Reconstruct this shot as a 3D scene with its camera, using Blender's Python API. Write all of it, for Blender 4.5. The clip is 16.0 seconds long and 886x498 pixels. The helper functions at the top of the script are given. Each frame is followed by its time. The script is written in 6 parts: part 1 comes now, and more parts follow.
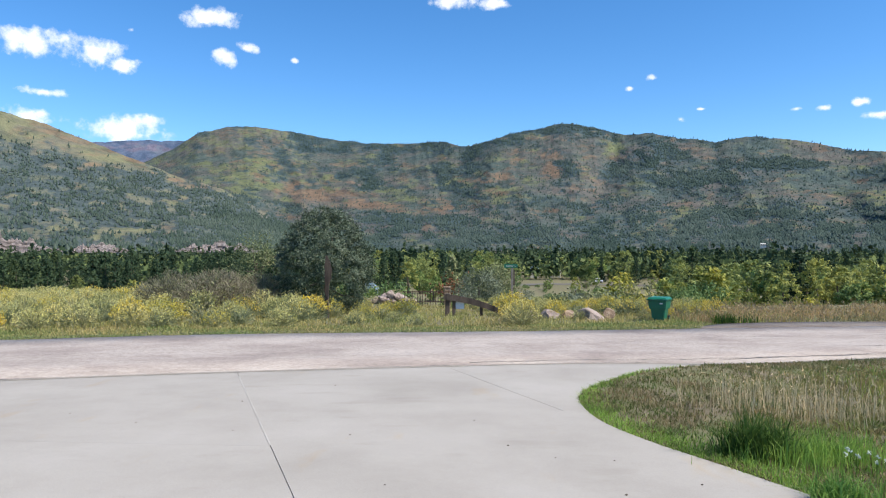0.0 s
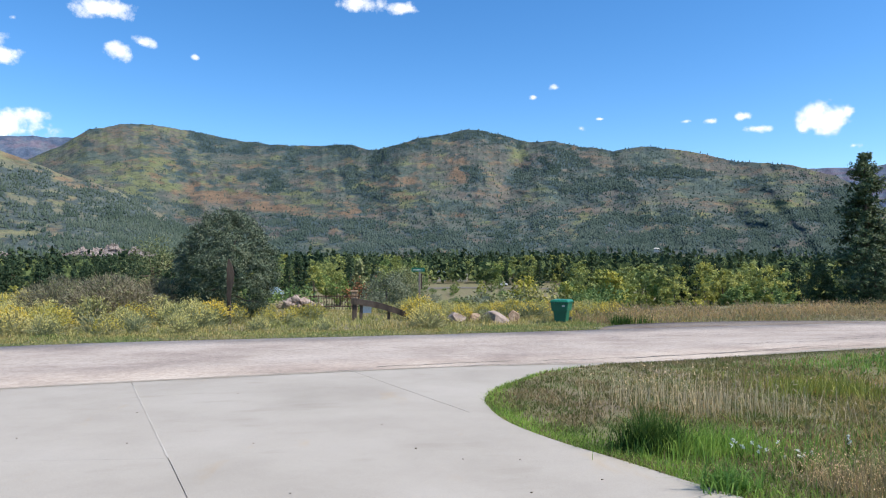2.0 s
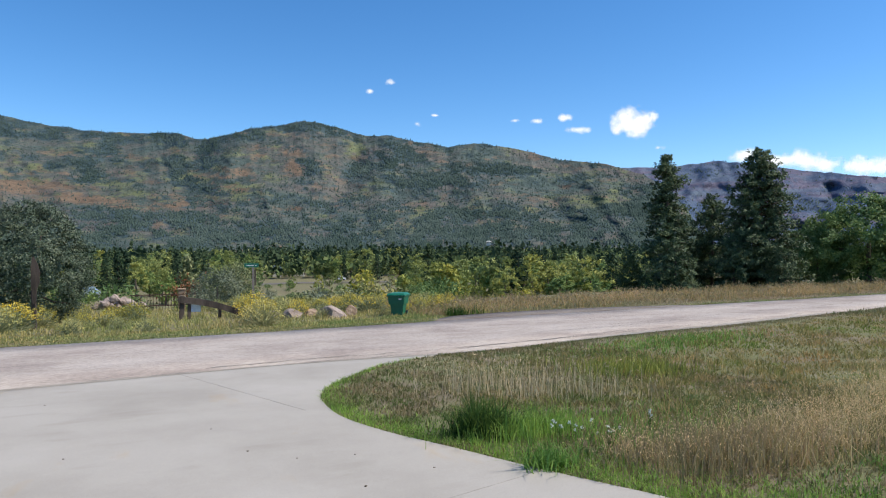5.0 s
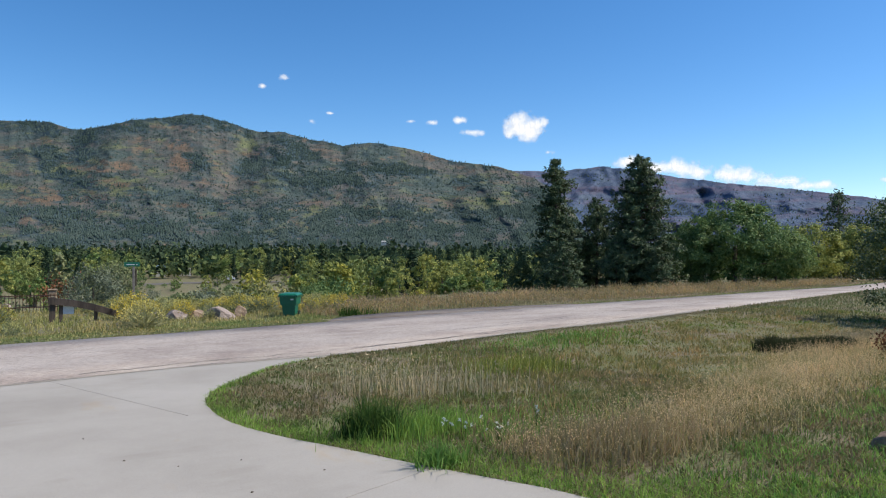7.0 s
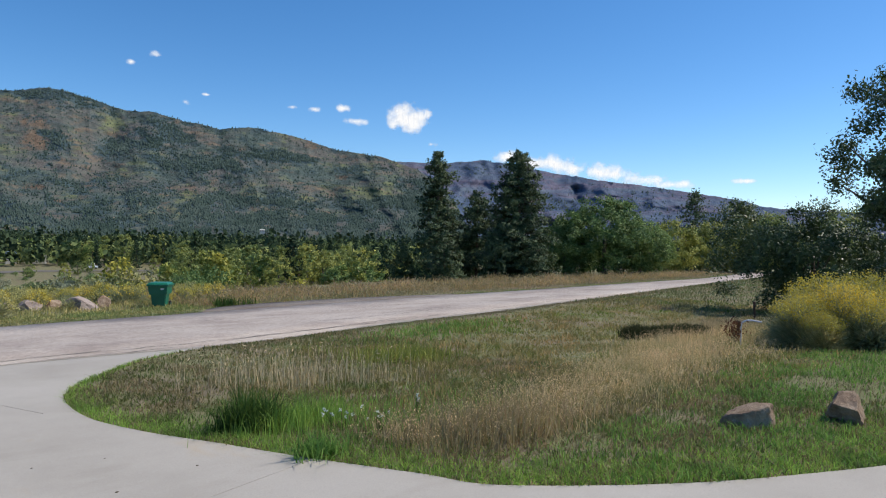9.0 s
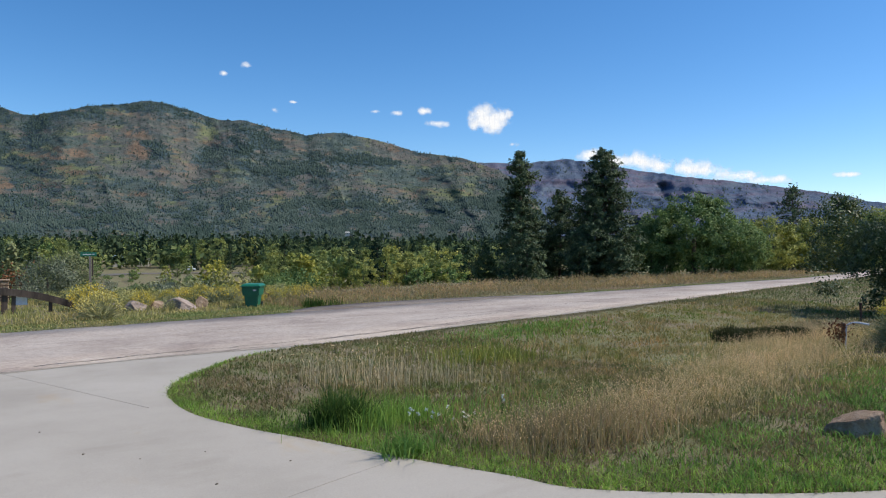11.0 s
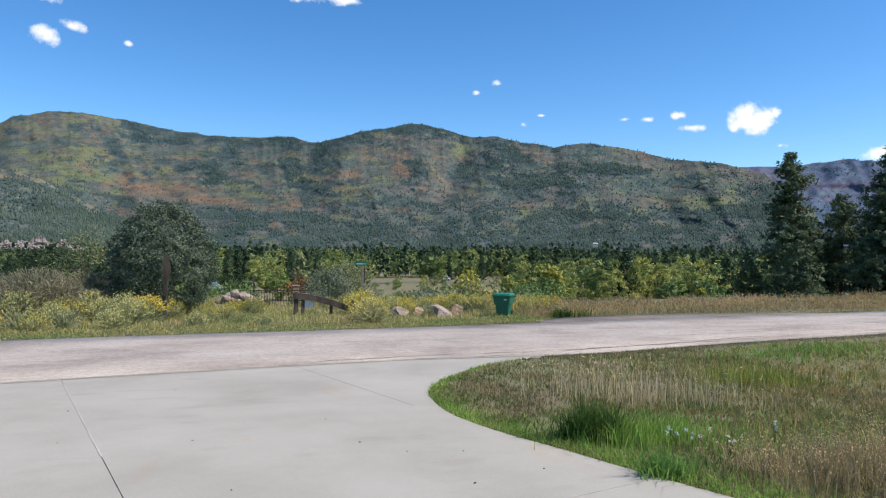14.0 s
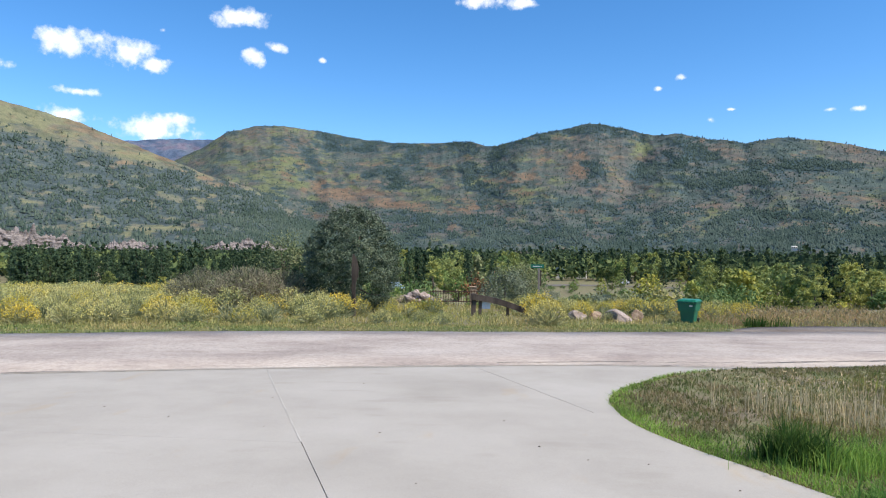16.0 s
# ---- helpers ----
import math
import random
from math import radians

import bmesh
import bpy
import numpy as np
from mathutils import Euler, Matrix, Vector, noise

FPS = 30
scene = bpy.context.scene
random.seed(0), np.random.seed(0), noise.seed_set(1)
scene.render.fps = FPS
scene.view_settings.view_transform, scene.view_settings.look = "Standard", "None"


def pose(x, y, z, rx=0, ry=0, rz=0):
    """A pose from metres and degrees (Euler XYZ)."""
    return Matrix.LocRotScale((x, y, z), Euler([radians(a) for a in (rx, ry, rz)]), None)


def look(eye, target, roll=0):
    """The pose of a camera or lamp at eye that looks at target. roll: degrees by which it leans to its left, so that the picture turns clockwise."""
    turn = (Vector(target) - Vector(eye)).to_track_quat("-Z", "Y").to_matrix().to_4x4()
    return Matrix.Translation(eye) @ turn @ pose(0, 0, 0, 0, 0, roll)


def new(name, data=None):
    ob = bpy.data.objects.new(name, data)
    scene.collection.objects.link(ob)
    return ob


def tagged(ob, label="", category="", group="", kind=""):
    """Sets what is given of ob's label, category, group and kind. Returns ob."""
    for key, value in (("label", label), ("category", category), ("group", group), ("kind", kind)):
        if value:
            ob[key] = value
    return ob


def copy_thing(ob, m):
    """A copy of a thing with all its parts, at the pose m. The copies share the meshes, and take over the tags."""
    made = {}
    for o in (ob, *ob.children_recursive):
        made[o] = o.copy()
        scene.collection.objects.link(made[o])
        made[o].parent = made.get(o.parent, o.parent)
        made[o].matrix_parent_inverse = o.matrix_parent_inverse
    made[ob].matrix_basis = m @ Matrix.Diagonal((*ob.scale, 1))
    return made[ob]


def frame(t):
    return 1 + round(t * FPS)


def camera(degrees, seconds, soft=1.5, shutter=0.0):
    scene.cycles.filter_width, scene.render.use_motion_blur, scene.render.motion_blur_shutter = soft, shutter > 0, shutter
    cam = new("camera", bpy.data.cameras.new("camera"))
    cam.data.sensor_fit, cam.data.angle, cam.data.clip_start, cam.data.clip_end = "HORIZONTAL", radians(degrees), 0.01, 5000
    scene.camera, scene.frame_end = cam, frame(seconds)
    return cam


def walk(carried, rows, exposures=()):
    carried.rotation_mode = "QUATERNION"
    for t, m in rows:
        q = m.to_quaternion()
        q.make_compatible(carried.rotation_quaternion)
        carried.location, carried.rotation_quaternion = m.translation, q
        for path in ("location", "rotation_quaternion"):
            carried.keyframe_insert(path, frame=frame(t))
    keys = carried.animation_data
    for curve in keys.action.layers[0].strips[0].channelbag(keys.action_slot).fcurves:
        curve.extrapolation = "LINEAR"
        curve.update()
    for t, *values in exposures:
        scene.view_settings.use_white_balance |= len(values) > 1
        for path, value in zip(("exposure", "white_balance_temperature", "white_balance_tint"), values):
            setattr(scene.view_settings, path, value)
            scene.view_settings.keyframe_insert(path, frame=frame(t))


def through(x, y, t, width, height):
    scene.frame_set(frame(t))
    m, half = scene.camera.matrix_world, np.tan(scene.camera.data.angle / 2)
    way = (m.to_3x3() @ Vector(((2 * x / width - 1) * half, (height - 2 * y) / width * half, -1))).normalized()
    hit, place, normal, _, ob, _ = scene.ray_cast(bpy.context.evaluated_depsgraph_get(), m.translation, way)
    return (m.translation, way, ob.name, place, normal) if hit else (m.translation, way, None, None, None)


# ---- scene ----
cam = camera(65.66, 16.0, soft=1.15)
EYE = 1.6
# seconds, place beside the first eye, yaw, pitch, roll
ROWS = [
    (0.0, 0.000, 0.000, 0.000, 0.00, 0.00, -0.00),
    (0.5, -0.006, 0.003, 0.002, -1.48, -0.02, -0.06),
    (1.0, -0.006, -0.002, -0.001, -2.76, 0.05, -0.10),
    (1.5, 0.000, 0.004, -0.002, -5.06, 0.17, -0.13),
    (2.0, -0.009, 0.005, -0.006, -7.72, 0.34, 0.09),
    (2.5, -0.002, 0.007, -0.005, -9.72, 0.15, 0.05),
    (3.0, -0.003, 0.008, -0.011, -12.58, 0.09, 0.24),
    (3.5, 0.003, -0.008, 0.001, -14.72, 0.04, 0.08),
    (6.0, 0.029, -0.028, 0.010, -25.38, -0.26, -0.29),
    (6.5, 0.031, -0.024, 0.008, -27.37, -0.22, -0.13),
    (7.0, 0.045, -0.032, 0.006, -29.93, -0.23, 0.07),
    (7.5, 0.040, -0.037, 0.006, -32.71, -0.42, 0.22),
    (8.0, 0.047, -0.019, -0.001, -35.75, -0.56, 1.00),
    (8.2, 0.046, -0.020, -0.001, -36.45, -0.66, 0.97),
    (9.2, 0.036, -0.021, -0.006, -40.00, -0.95, 0.98),
    (10.3, 0.021, -0.021, -0.010, -37.60, -1.20, 0.92),
    (10.5, 0.019, -0.021, -0.011, -36.31, -1.16, 0.87),
    (11.0, 0.022, -0.013, -0.004, -32.91, -0.95, 0.35),
    (11.5, 0.025, -0.007, -0.007, -29.93, -0.74, 0.39),
    (12.0, 0.016, 0.023, -0.009, -27.64, -0.74, 0.24),
    (12.5, 0.003, 0.025, -0.013, -23.78, -0.76, 0.17),
    (13.0, -0.014, -0.012, -0.007, -18.78, -0.45, -0.11),
    (13.5, -0.019, -0.001, -0.014, -16.15, -0.64, 0.20),
    (14.0, -0.026, 0.002, -0.017, -12.48, -0.12, 0.26),
    (14.5, -0.037, 0.014, -0.019, -8.45, 0.27, 0.35),
    (15.0, -0.042, 0.017, -0.015, -5.28, -0.05, 0.48),
    (15.5, -0.052, 0.033, -0.018, -1.95, -0.02, 0.52),
    (16.0, -0.069, 0.038, -0.013, 2.09, -0.03, 0.55),
]
walk(cam, [(t, pose(x, y, EYE + z, 90 + pitch, -roll, yaw)) for t, x, y, z, yaw, pitch, roll in ROWS],
     [(0.0, 0.5), (1.5, 0.5), (3.5, 0.42), (6.0, 0.2), (8.0, 0.08), (10.5, 0.05), (12.5, 0.15), (14.5, 0.4), (16.0, 0.5)])

# ---- daylight ----
SUN_AZ, SUN_EL = 116.0, 50.0          # degrees to the right of the first view, degrees up
world = bpy.data.worlds.new("sky")
scene.world = world
world.use_nodes = True
wn = world.node_tree.nodes
sky = wn.new("ShaderNodeTexSky")
sky.sky_type = "NISHITA"
sky.sun_disc = False
sky.sun_elevation = radians(SUN_EL)
sky.sun_rotation = radians(SUN_AZ)
sky.altitude = 2000
sky.air_density, sky.dust_density, sky.ozone_density = 1.0, 1.1, 3.2
wn["Background"].inputs[1].default_value = 0.15
deep = wn.new("ShaderNodeHueSaturation")
deep.inputs["Saturation"].default_value = 1.26
world.node_tree.links.new(sky.outputs[0], deep.inputs["Color"])
world.node_tree.links.new(deep.outputs[0], wn["Background"].inputs[0])
sun = new("sun", bpy.data.lights.new("sun", "SUN"))
sun.data.energy, sun.data.angle, sun.data.color = 4.3, radians(0.53), (1.0, 0.93, 0.82)
SUN_WAY = Vector((math.sin(radians(SUN_AZ)) * math.cos(radians(SUN_EL)), math.cos(radians(SUN_AZ)) * math.cos(radians(SUN_EL)), math.sin(radians(SUN_EL))))
sun.matrix_world = look(SUN_WAY * 60, (0, 0, 0))


# ---- materials ----
def shader(name, rough=0.9, spec=0.2):
    m = bpy.data.materials.new(name)
    m.use_nodes = True
    b = m.node_tree.nodes["Principled BSDF"]
    b.inputs["Roughness"].default_value = rough
    b.inputs["Specular IOR Level"].default_value = spec
    return m, m.node_tree.nodes, m.node_tree.links, b


def ramp_node(n, colours, spread=(0.3, 0.7), hard=False):
    r = n.new("ShaderNodeValToRGB")
    e = r.color_ramp.elements
    k = len(colours)
    while len(e) < k:
        e.new(0.5)
    for i, c in enumerate(colours):
        e[i].position = spread[0] + (spread[1] - spread[0]) * i / max(1, k - 1)
        e[i].color = (*c, 1)
    if hard:
        r.color_ramp.interpolation = "EASE"
    return r


def noise_node(n, l, scale, detail=4, rough=0.6, stretch=None, coord="Object"):
    tc = n.new("ShaderNodeTexCoord")
    t = n.new("ShaderNodeTexNoise")
    t.inputs["Scale"].default_value = scale
    t.inputs["Detail"].default_value = detail
    t.inputs["Roughness"].default_value = rough
    if stretch:
        mp = n.new("ShaderNodeMapping")
        mp.inputs["Scale"].default_value = stretch
        l.new(tc.outputs[coord], mp.inputs[0])
        l.new(mp.outputs[0], t.inputs["Vector"])
    else:
        l.new(tc.outputs[coord], t.inputs["Vector"])
    return t.outputs["Fac"]


def mix_node(n, l, fac, a, b, blend="MIX"):
    x = n.new("ShaderNodeMix")
    x.data_type, x.blend_type = "RGBA", blend
    for sock, v in ((x.inputs[0], fac), (x.inputs[6], a), (x.inputs[7], b)):
        if isinstance(v, (int, float)):
            sock.default_value = v
        elif isinstance(v, tuple):
            sock.default_value = (*v, 1)
        else:
            l.new(v, sock)
    return x.outputs[2]


def bump_node(n, l, b, height, strength=0.4, dist=0.02):
    bp = n.new("ShaderNodeBump")
    bp.inputs["Strength"].default_value = strength
    bp.inputs["Distance"].default_value = dist
    l.new(height, bp.inputs["Height"])
    l.new(bp.outputs[0], b.inputs["Normal"])


def surface(name, colours, scale=3.0, fine=40.0, rough=0.9, bump=0.3, dist=0.01, spec=0.2, stretch=None, amount=0.35, metal=0.0):
    """Colour that wanders at one scale, with a finer grain on top."""
    m, n, l, b = shader(name, rough, spec)
    big = noise_node(n, l, scale, 5, 0.6, stretch)
    small = noise_node(n, l, fine, 4, 0.7, stretch)
    c = ramp_node(n, colours)
    l.new(big, c.inputs[0])
    g = ramp_node(n, [(0.45, 0.45, 0.45), (1.3, 1.3, 1.3)], (0.3, 0.7))
    l.new(small, g.inputs[0])
    l.new(mix_node(n, l, amount, c.outputs[0], g.outputs[0], "MULTIPLY"), b.inputs["Base Color"])
    b.inputs["Metallic"].default_value = metal
    if bump:
        bump_node(n, l, b, small, bump, dist)
    return m


def foliage(name, colours, patch=0.15, through=0.25, rough=0.6, spec=0.25, patches=None):
    """Leaves: every leaf has its own shade, and whole parts wander; some light passes through."""
    m, n, l, b = shader(name, rough, spec)
    geo = n.new("ShaderNodeNewGeometry")
    info = n.new("ShaderNodeObjectInfo")
    r = ramp_node(n, colours, (0.05, 0.95))
    l.new(geo.outputs["Random Per Island"], r.inputs[0])
    w = noise_node(n, l, patch, 3)
    rp = ramp_node(n, patches or [(0.72, 0.78, 0.7), (1.25, 1.2, 1.1)], (0.35, 0.65))
    l.new(w, rp.inputs[0])
    own = ramp_node(n, [(0.62, 0.7, 0.68), (0.9, 0.95, 0.9), (1.0, 1.0, 0.95), (1.35, 1.2, 0.9)], (0, 1))
    l.new(info.outputs["Random"], own.inputs[0])
    c = mix_node(n, l, 1.0, r.outputs[0], rp.outputs[0], "MULTIPLY")
    c = mix_node(n, l, 0.8, c, own.outputs[0], "MULTIPLY")
    l.new(c, b.inputs["Base Color"])
    if through:
        tr = n.new("ShaderNodeBsdfTranslucent")
        l.new(c, tr.inputs[0])
        ms = n.new("ShaderNodeMixShader")
        ms.inputs[0].default_value = through
        l.new(b.outputs[0], ms.inputs[1])
        l.new(tr.outputs[0], ms.inputs[2])
        l.new(ms.outputs[0], n["Material Output"].inputs[0])
    return m


def ground_shader():
    """Dry soil, thatch and low green growth; valley meadow and leaf litter farther off."""
    m, n, l, b = shader("soil_and_thatch", 0.95, 0.1)
    a = ramp_node(n, [(0.155, 0.13, 0.085), (0.225, 0.19, 0.125), (0.17, 0.18, 0.085), (0.27, 0.232, 0.16)], (0.3, 0.7))
    l.new(noise_node(n, l, 0.6, 8, 0.65), a.inputs[0])
    f = noise_node(n, l, 30, 4, 0.7)
    g = ramp_node(n, [(0.5, 0.5, 0.5), (1.25, 1.2, 1.15)], (0.3, 0.7))
    l.new(f, g.inputs[0])
    l.new(mix_node(n, l, 0.6, a.outputs[0], g.outputs[0], "MULTIPLY"), b.inputs["Base Color"])
    bump_node(n, l, b, f, 0.6, 0.03)
    return m


def concrete_shader():
    m, n, l, b = shader("brushed_concrete", 0.85, 0.25)
    a = ramp_node(n, [(0.35, 0.318, 0.272), (0.405, 0.37, 0.32), (0.445, 0.41, 0.36)], (0.3, 0.72))
    l.new(noise_node(n, l, 0.55, 6, 0.6), a.inputs[0])
    st = ramp_node(n, [(0.86, 0.85, 0.83), (1.0, 1.0, 1.0)], (0.27, 0.40))
    l.new(noise_node(n, l, 1.1, 3, 0.5, (1.0, 2.4, 1.0)), st.inputs[0])
    rust = ramp_node(n, [(1.0, 1.0, 1.0), (1.02, 0.93, 0.80)], (0.62, 0.72))
    l.new(noise_node(n, l, 0.8, 4, 0.6, (2.0, 0.7, 1.0)), rust.inputs[0])
    fine = noise_node(n, l, 90, 3, 0.7)
    g = ramp_node(n, [(0.86, 0.86, 0.86), (1.08, 1.08, 1.08)], (0.3, 0.7))
    l.new(fine, g.inputs[0])
    c = mix_node(n, l, 0.55, a.outputs[0], st.outputs[0], "MULTIPLY")
    c = mix_node(n, l, 0.7, c, rust.outputs[0], "MULTIPLY")
    l.new(mix_node(n, l, 0.8, c, g.outputs[0], "MULTIPLY"), b.inputs["Base Color"])
    bump_node(n, l, b, fine, 0.15, 0.004)
    return m


def asphalt_shader(name, dark=1.0):
    """Old bleached chip seal: pinkish grey stone with wheel tracks worn along it."""
    m, n, l, b = shader(name, 0.9, 0.2)
    a = ramp_node(n, [(0.29 * dark, 0.24 * dark, 0.212 * dark), (0.408 * dark, 0.35 * dark, 0.304 * dark), (0.48 * dark, 0.422 * dark, 0.372 * dark)], (0.32, 0.68))
    l.new(noise_node(n, l, 0.45, 6, 0.65, (0.8, 1.0, 1.0)), a.inputs[0])
    chips = noise_node(n, l, 28, 5, 0.8)
    g = ramp_node(n, [(0.6, 0.6, 0.62), (1.0, 1.0, 1.0), (1.35, 1.33, 1.3)], (0.3, 0.7))
    l.new(chips, g.inputs[0])
    mid = ramp_node(n, [(0.62, 0.61, 0.60), (1.0, 1.0, 1.0), (1.26, 1.25, 1.23)], (0.3, 0.7))
    l.new(noise_node(n, l, 9.0, 6, 0.8), mid.inputs[0])
    c = mix_node(n, l, 0.85, a.outputs[0], mid.outputs[0], "MULTIPLY")
    l.new(mix_node(n, l, 0.75, c, g.outputs[0], "MULTIPLY"), b.inputs["Base Color"])
    bump_node(n, l, b, chips, 0.45, 0.01)
    return m


def mountain_shader(name, brush, bare, meadow, rust, floor, patch=0.0035):
    """Oak brush with drifts of bare scrub, meadow, rust-red oak and dark forest floor, as the cover map lays them."""
    m, n, l, b = shader(name, 1.0, 0.0)
    at = n.new("ShaderNodeAttribute")
    at.attribute_name = "cover"
    sep = n.new("ShaderNodeSeparateColor")
    l.new(at.outputs["Color"], sep.inputs[0])
    k = ramp_node(n, [(0, 0, 0), (1, 1, 1)], (0.42, 0.60))
    l.new(noise_node(n, l, patch, 9, 0.66, (1, 1, 2.0)), k.inputs[0])
    c = mix_node(n, l, k.outputs[0], brush, bare)

    def drift(share, colour, c, scale):
        """The colour where the share, roughened by clumps of bushes, is high."""
        j = n.new("ShaderNodeMath")
        j.operation, j.inputs[1].default_value = "MULTIPLY_ADD", 1.5
        w = n.new("ShaderNodeMath")
        w.operation, w.inputs[1].default_value = "SUBTRACT", 0.75
        l.new(noise_node(n, l, scale, 6, 0.75), j.inputs[0])
        l.new(share, j.inputs[2])
        l.new(j.outputs[0], w.inputs[0])
        r = ramp_node(n, [(0, 0, 0), (1, 1, 1)], (0.16, 0.52))
        l.new(w.outputs[0], r.inputs[0])
        return mix_node(n, l, r.outputs[0], c, colour)

    c = drift(sep.outputs[2], meadow, c, 0.014)
    c = drift(sep.outputs[0], rust, c, 0.017)
    c = drift(sep.outputs[1], floor, c, 0.02)
    mid = ramp_node(n, [(0.66, 0.70, 0.72), (1.0, 1.0, 1.0), (1.22, 1.2, 1.12)], (0.36, 0.64))
    l.new(noise_node(n, l, 0.022, 6, 0.7), mid.inputs[0])
    f = noise_node(n, l, 0.12, 5, 0.8)
    g = ramp_node(n, [(0.68, 0.72, 0.72), (1.0, 1.0, 1.0), (1.22, 1.2, 1.15)], (0.34, 0.66))
    l.new(f, g.inputs[0])
    c = mix_node(n, l, 0.9, c, mid.outputs[0], "MULTIPLY")
    l.new(mix_node(n, l, 0.75, c, g.outputs[0], "MULTIPLY"), b.inputs["Base Color"])
    bump_node(n, l, b, f, 0.6, 5.0)
    return m


GROUND = ground_shader()
CONCRETE = concrete_shader()
FILLER = surface("joint_filler", [(0.22, 0.205, 0.18), (0.32, 0.295, 0.265)], 3, 60)
ASPHALT = asphalt_shader("bleached_chip_seal")
ASPHALT_DARK = asphalt_shader("newer_asphalt", 0.48)
TAR = surface("crack_tar", [(0.06, 0.058, 0.055), (0.11, 0.10, 0.095)], 2, 40, 0.8)
GRAVEL = surface("roadside_grit", [(0.30, 0.26, 0.21), (0.40, 0.36, 0.31)], 2, 25, 0.95, 0.8, 0.02)
BARK = surface("grey_brown_bark", [(0.09, 0.07, 0.05), (0.17, 0.14, 0.11)], 3, 25, 0.95, 0.8, 0.03, stretch=(1, 1, 0.25))
OLD_WOOD = surface("weathered_dark_wood", [(0.035, 0.028, 0.023), (0.08, 0.062, 0.05), (0.13, 0.10, 0.08)], 4, 30, 0.9, 0.6, 0.01, stretch=(1, 1, 0.2))
PINK_ROCK = surface("pinkish_sandstone", [(0.24, 0.18, 0.15), (0.36, 0.29, 0.25), (0.46, 0.39, 0.345)], 1.6, 14, 0.95, 0.7, 0.04)
BROWN_ROCK = surface("brown_lichen_rock", [(0.17, 0.11, 0.075), (0.30, 0.215, 0.145), (0.42, 0.33, 0.245)], 5, 35, 0.95, 0.8, 0.02)


# ---- small builders ----
def part(name, bm, material, parent=None, label=""):
    """Links a bmesh as one mesh object, under a thing or a part where one is given."""
    me = bpy.data.meshes.new(name)
    bm.to_mesh(me)
    bm.free()
    me.materials.append(material)
    ob = new(name, me)
    if parent:
        ob.parent = parent
    return tagged(ob, label)


def sheet(name, verts, quads=None, tris=None, material=None, parent=None, smooth=False):
    """One mesh object out of arrays of corners and faces."""
    me = bpy.data.meshes.new(name)
    parts = [np.asarray(f, dtype=np.int32) for f in (quads, tris) if f is not None and len(f)]
    flat = np.concatenate([p.ravel() for p in parts])
    sizes = np.concatenate([np.full(len(p), p.shape[1], dtype=np.int32) for p in parts])
    starts = np.concatenate(([0], np.cumsum(sizes)[:-1])).astype(np.int32)
    me.vertices.add(len(verts))
    me.vertices.foreach_set("co", np.asarray(verts, dtype=np.float32).ravel())
    me.loops.add(len(flat))
    me.loops.foreach_set("vertex_index", flat)
    me.polygons.add(len(sizes))
    me.polygons.foreach_set("loop_start", starts)
    if smooth:
        me.polygons.foreach_set("use_smooth", np.ones(len(sizes), dtype=bool))
    me.update(calc_edges=True)
    me.materials.append(material)
    ob = new(name, me)
    if parent:
        ob.parent = parent
    return ob


def thing(name, x, y, z, label, category, group="", turn=0.0):
    """An empty at the base of a thing; its parts go under it."""
    e = new(name)
    e.matrix_basis = pose(x, y, z, 0, 0, turn)
    return tagged(e, label, category, group)


def box(bm, lo, hi, m=None, bevel=0.0):
    r = bmesh.ops.create_cube(bm, size=1.0)
    vs = r["verts"]
    for v in vs:
        v.co = Vector([lo[i] + (v.co[i] + 0.5) * (hi[i] - lo[i]) for i in range(3)])
    if bevel:
        es = list({e for v in vs for e in v.link_edges})
        q = bmesh.ops.bevel(bm, geom=es, offset=bevel, segments=1, affect="EDGES")
        vs = list({v for f in q["faces"] for v in f.verts} | {v for v in vs if v.is_valid})
    if m is not None:
        bmesh.ops.transform(bm, matrix=m, verts=vs)
    return vs


def tube(path, radii, sides=6):
    """Corners and quads of a tapered tube along a path."""
    path = np.asarray(path, float)
    V, Q = [], []
    for i, p in enumerate(path):
        d = path[min(i + 1, len(path) - 1)] - path[max(i - 1, 0)]
        d = d / (np.linalg.norm(d) + 1e-9)
        a = np.cross(d, (0.31, 0.87, 0.2) if abs(d[2]) > 0.6 else (0, 0, 1.0))
        a /= np.linalg.norm(a)
        b = np.cross(d, a)
        for k in range(sides):
            t = 2 * math.pi * k / sides
            V.append(p + radii[i] * (a * math.cos(t) + b * math.sin(t)))
    for i in range(len(path) - 1):
        for k in range(sides):
            k2 = (k + 1) % sides
            Q.append((i * sides + k, i * sides + k2, (i + 1) * sides + k2, (i + 1) * sides + k))
    return np.array(V), np.array(Q)


def join(pieces):
    """Several (corners, faces) as one."""
    V, F, n = [], [], 0
    for v, f in pieces:
        V.append(v)
        F.append(np.asarray(f) + n)
        n += len(v)
    return np.concatenate(V), np.concatenate(F)


def unit(a):
    return a / (np.linalg.norm(a, axis=-1, keepdims=True) + 1e-9)


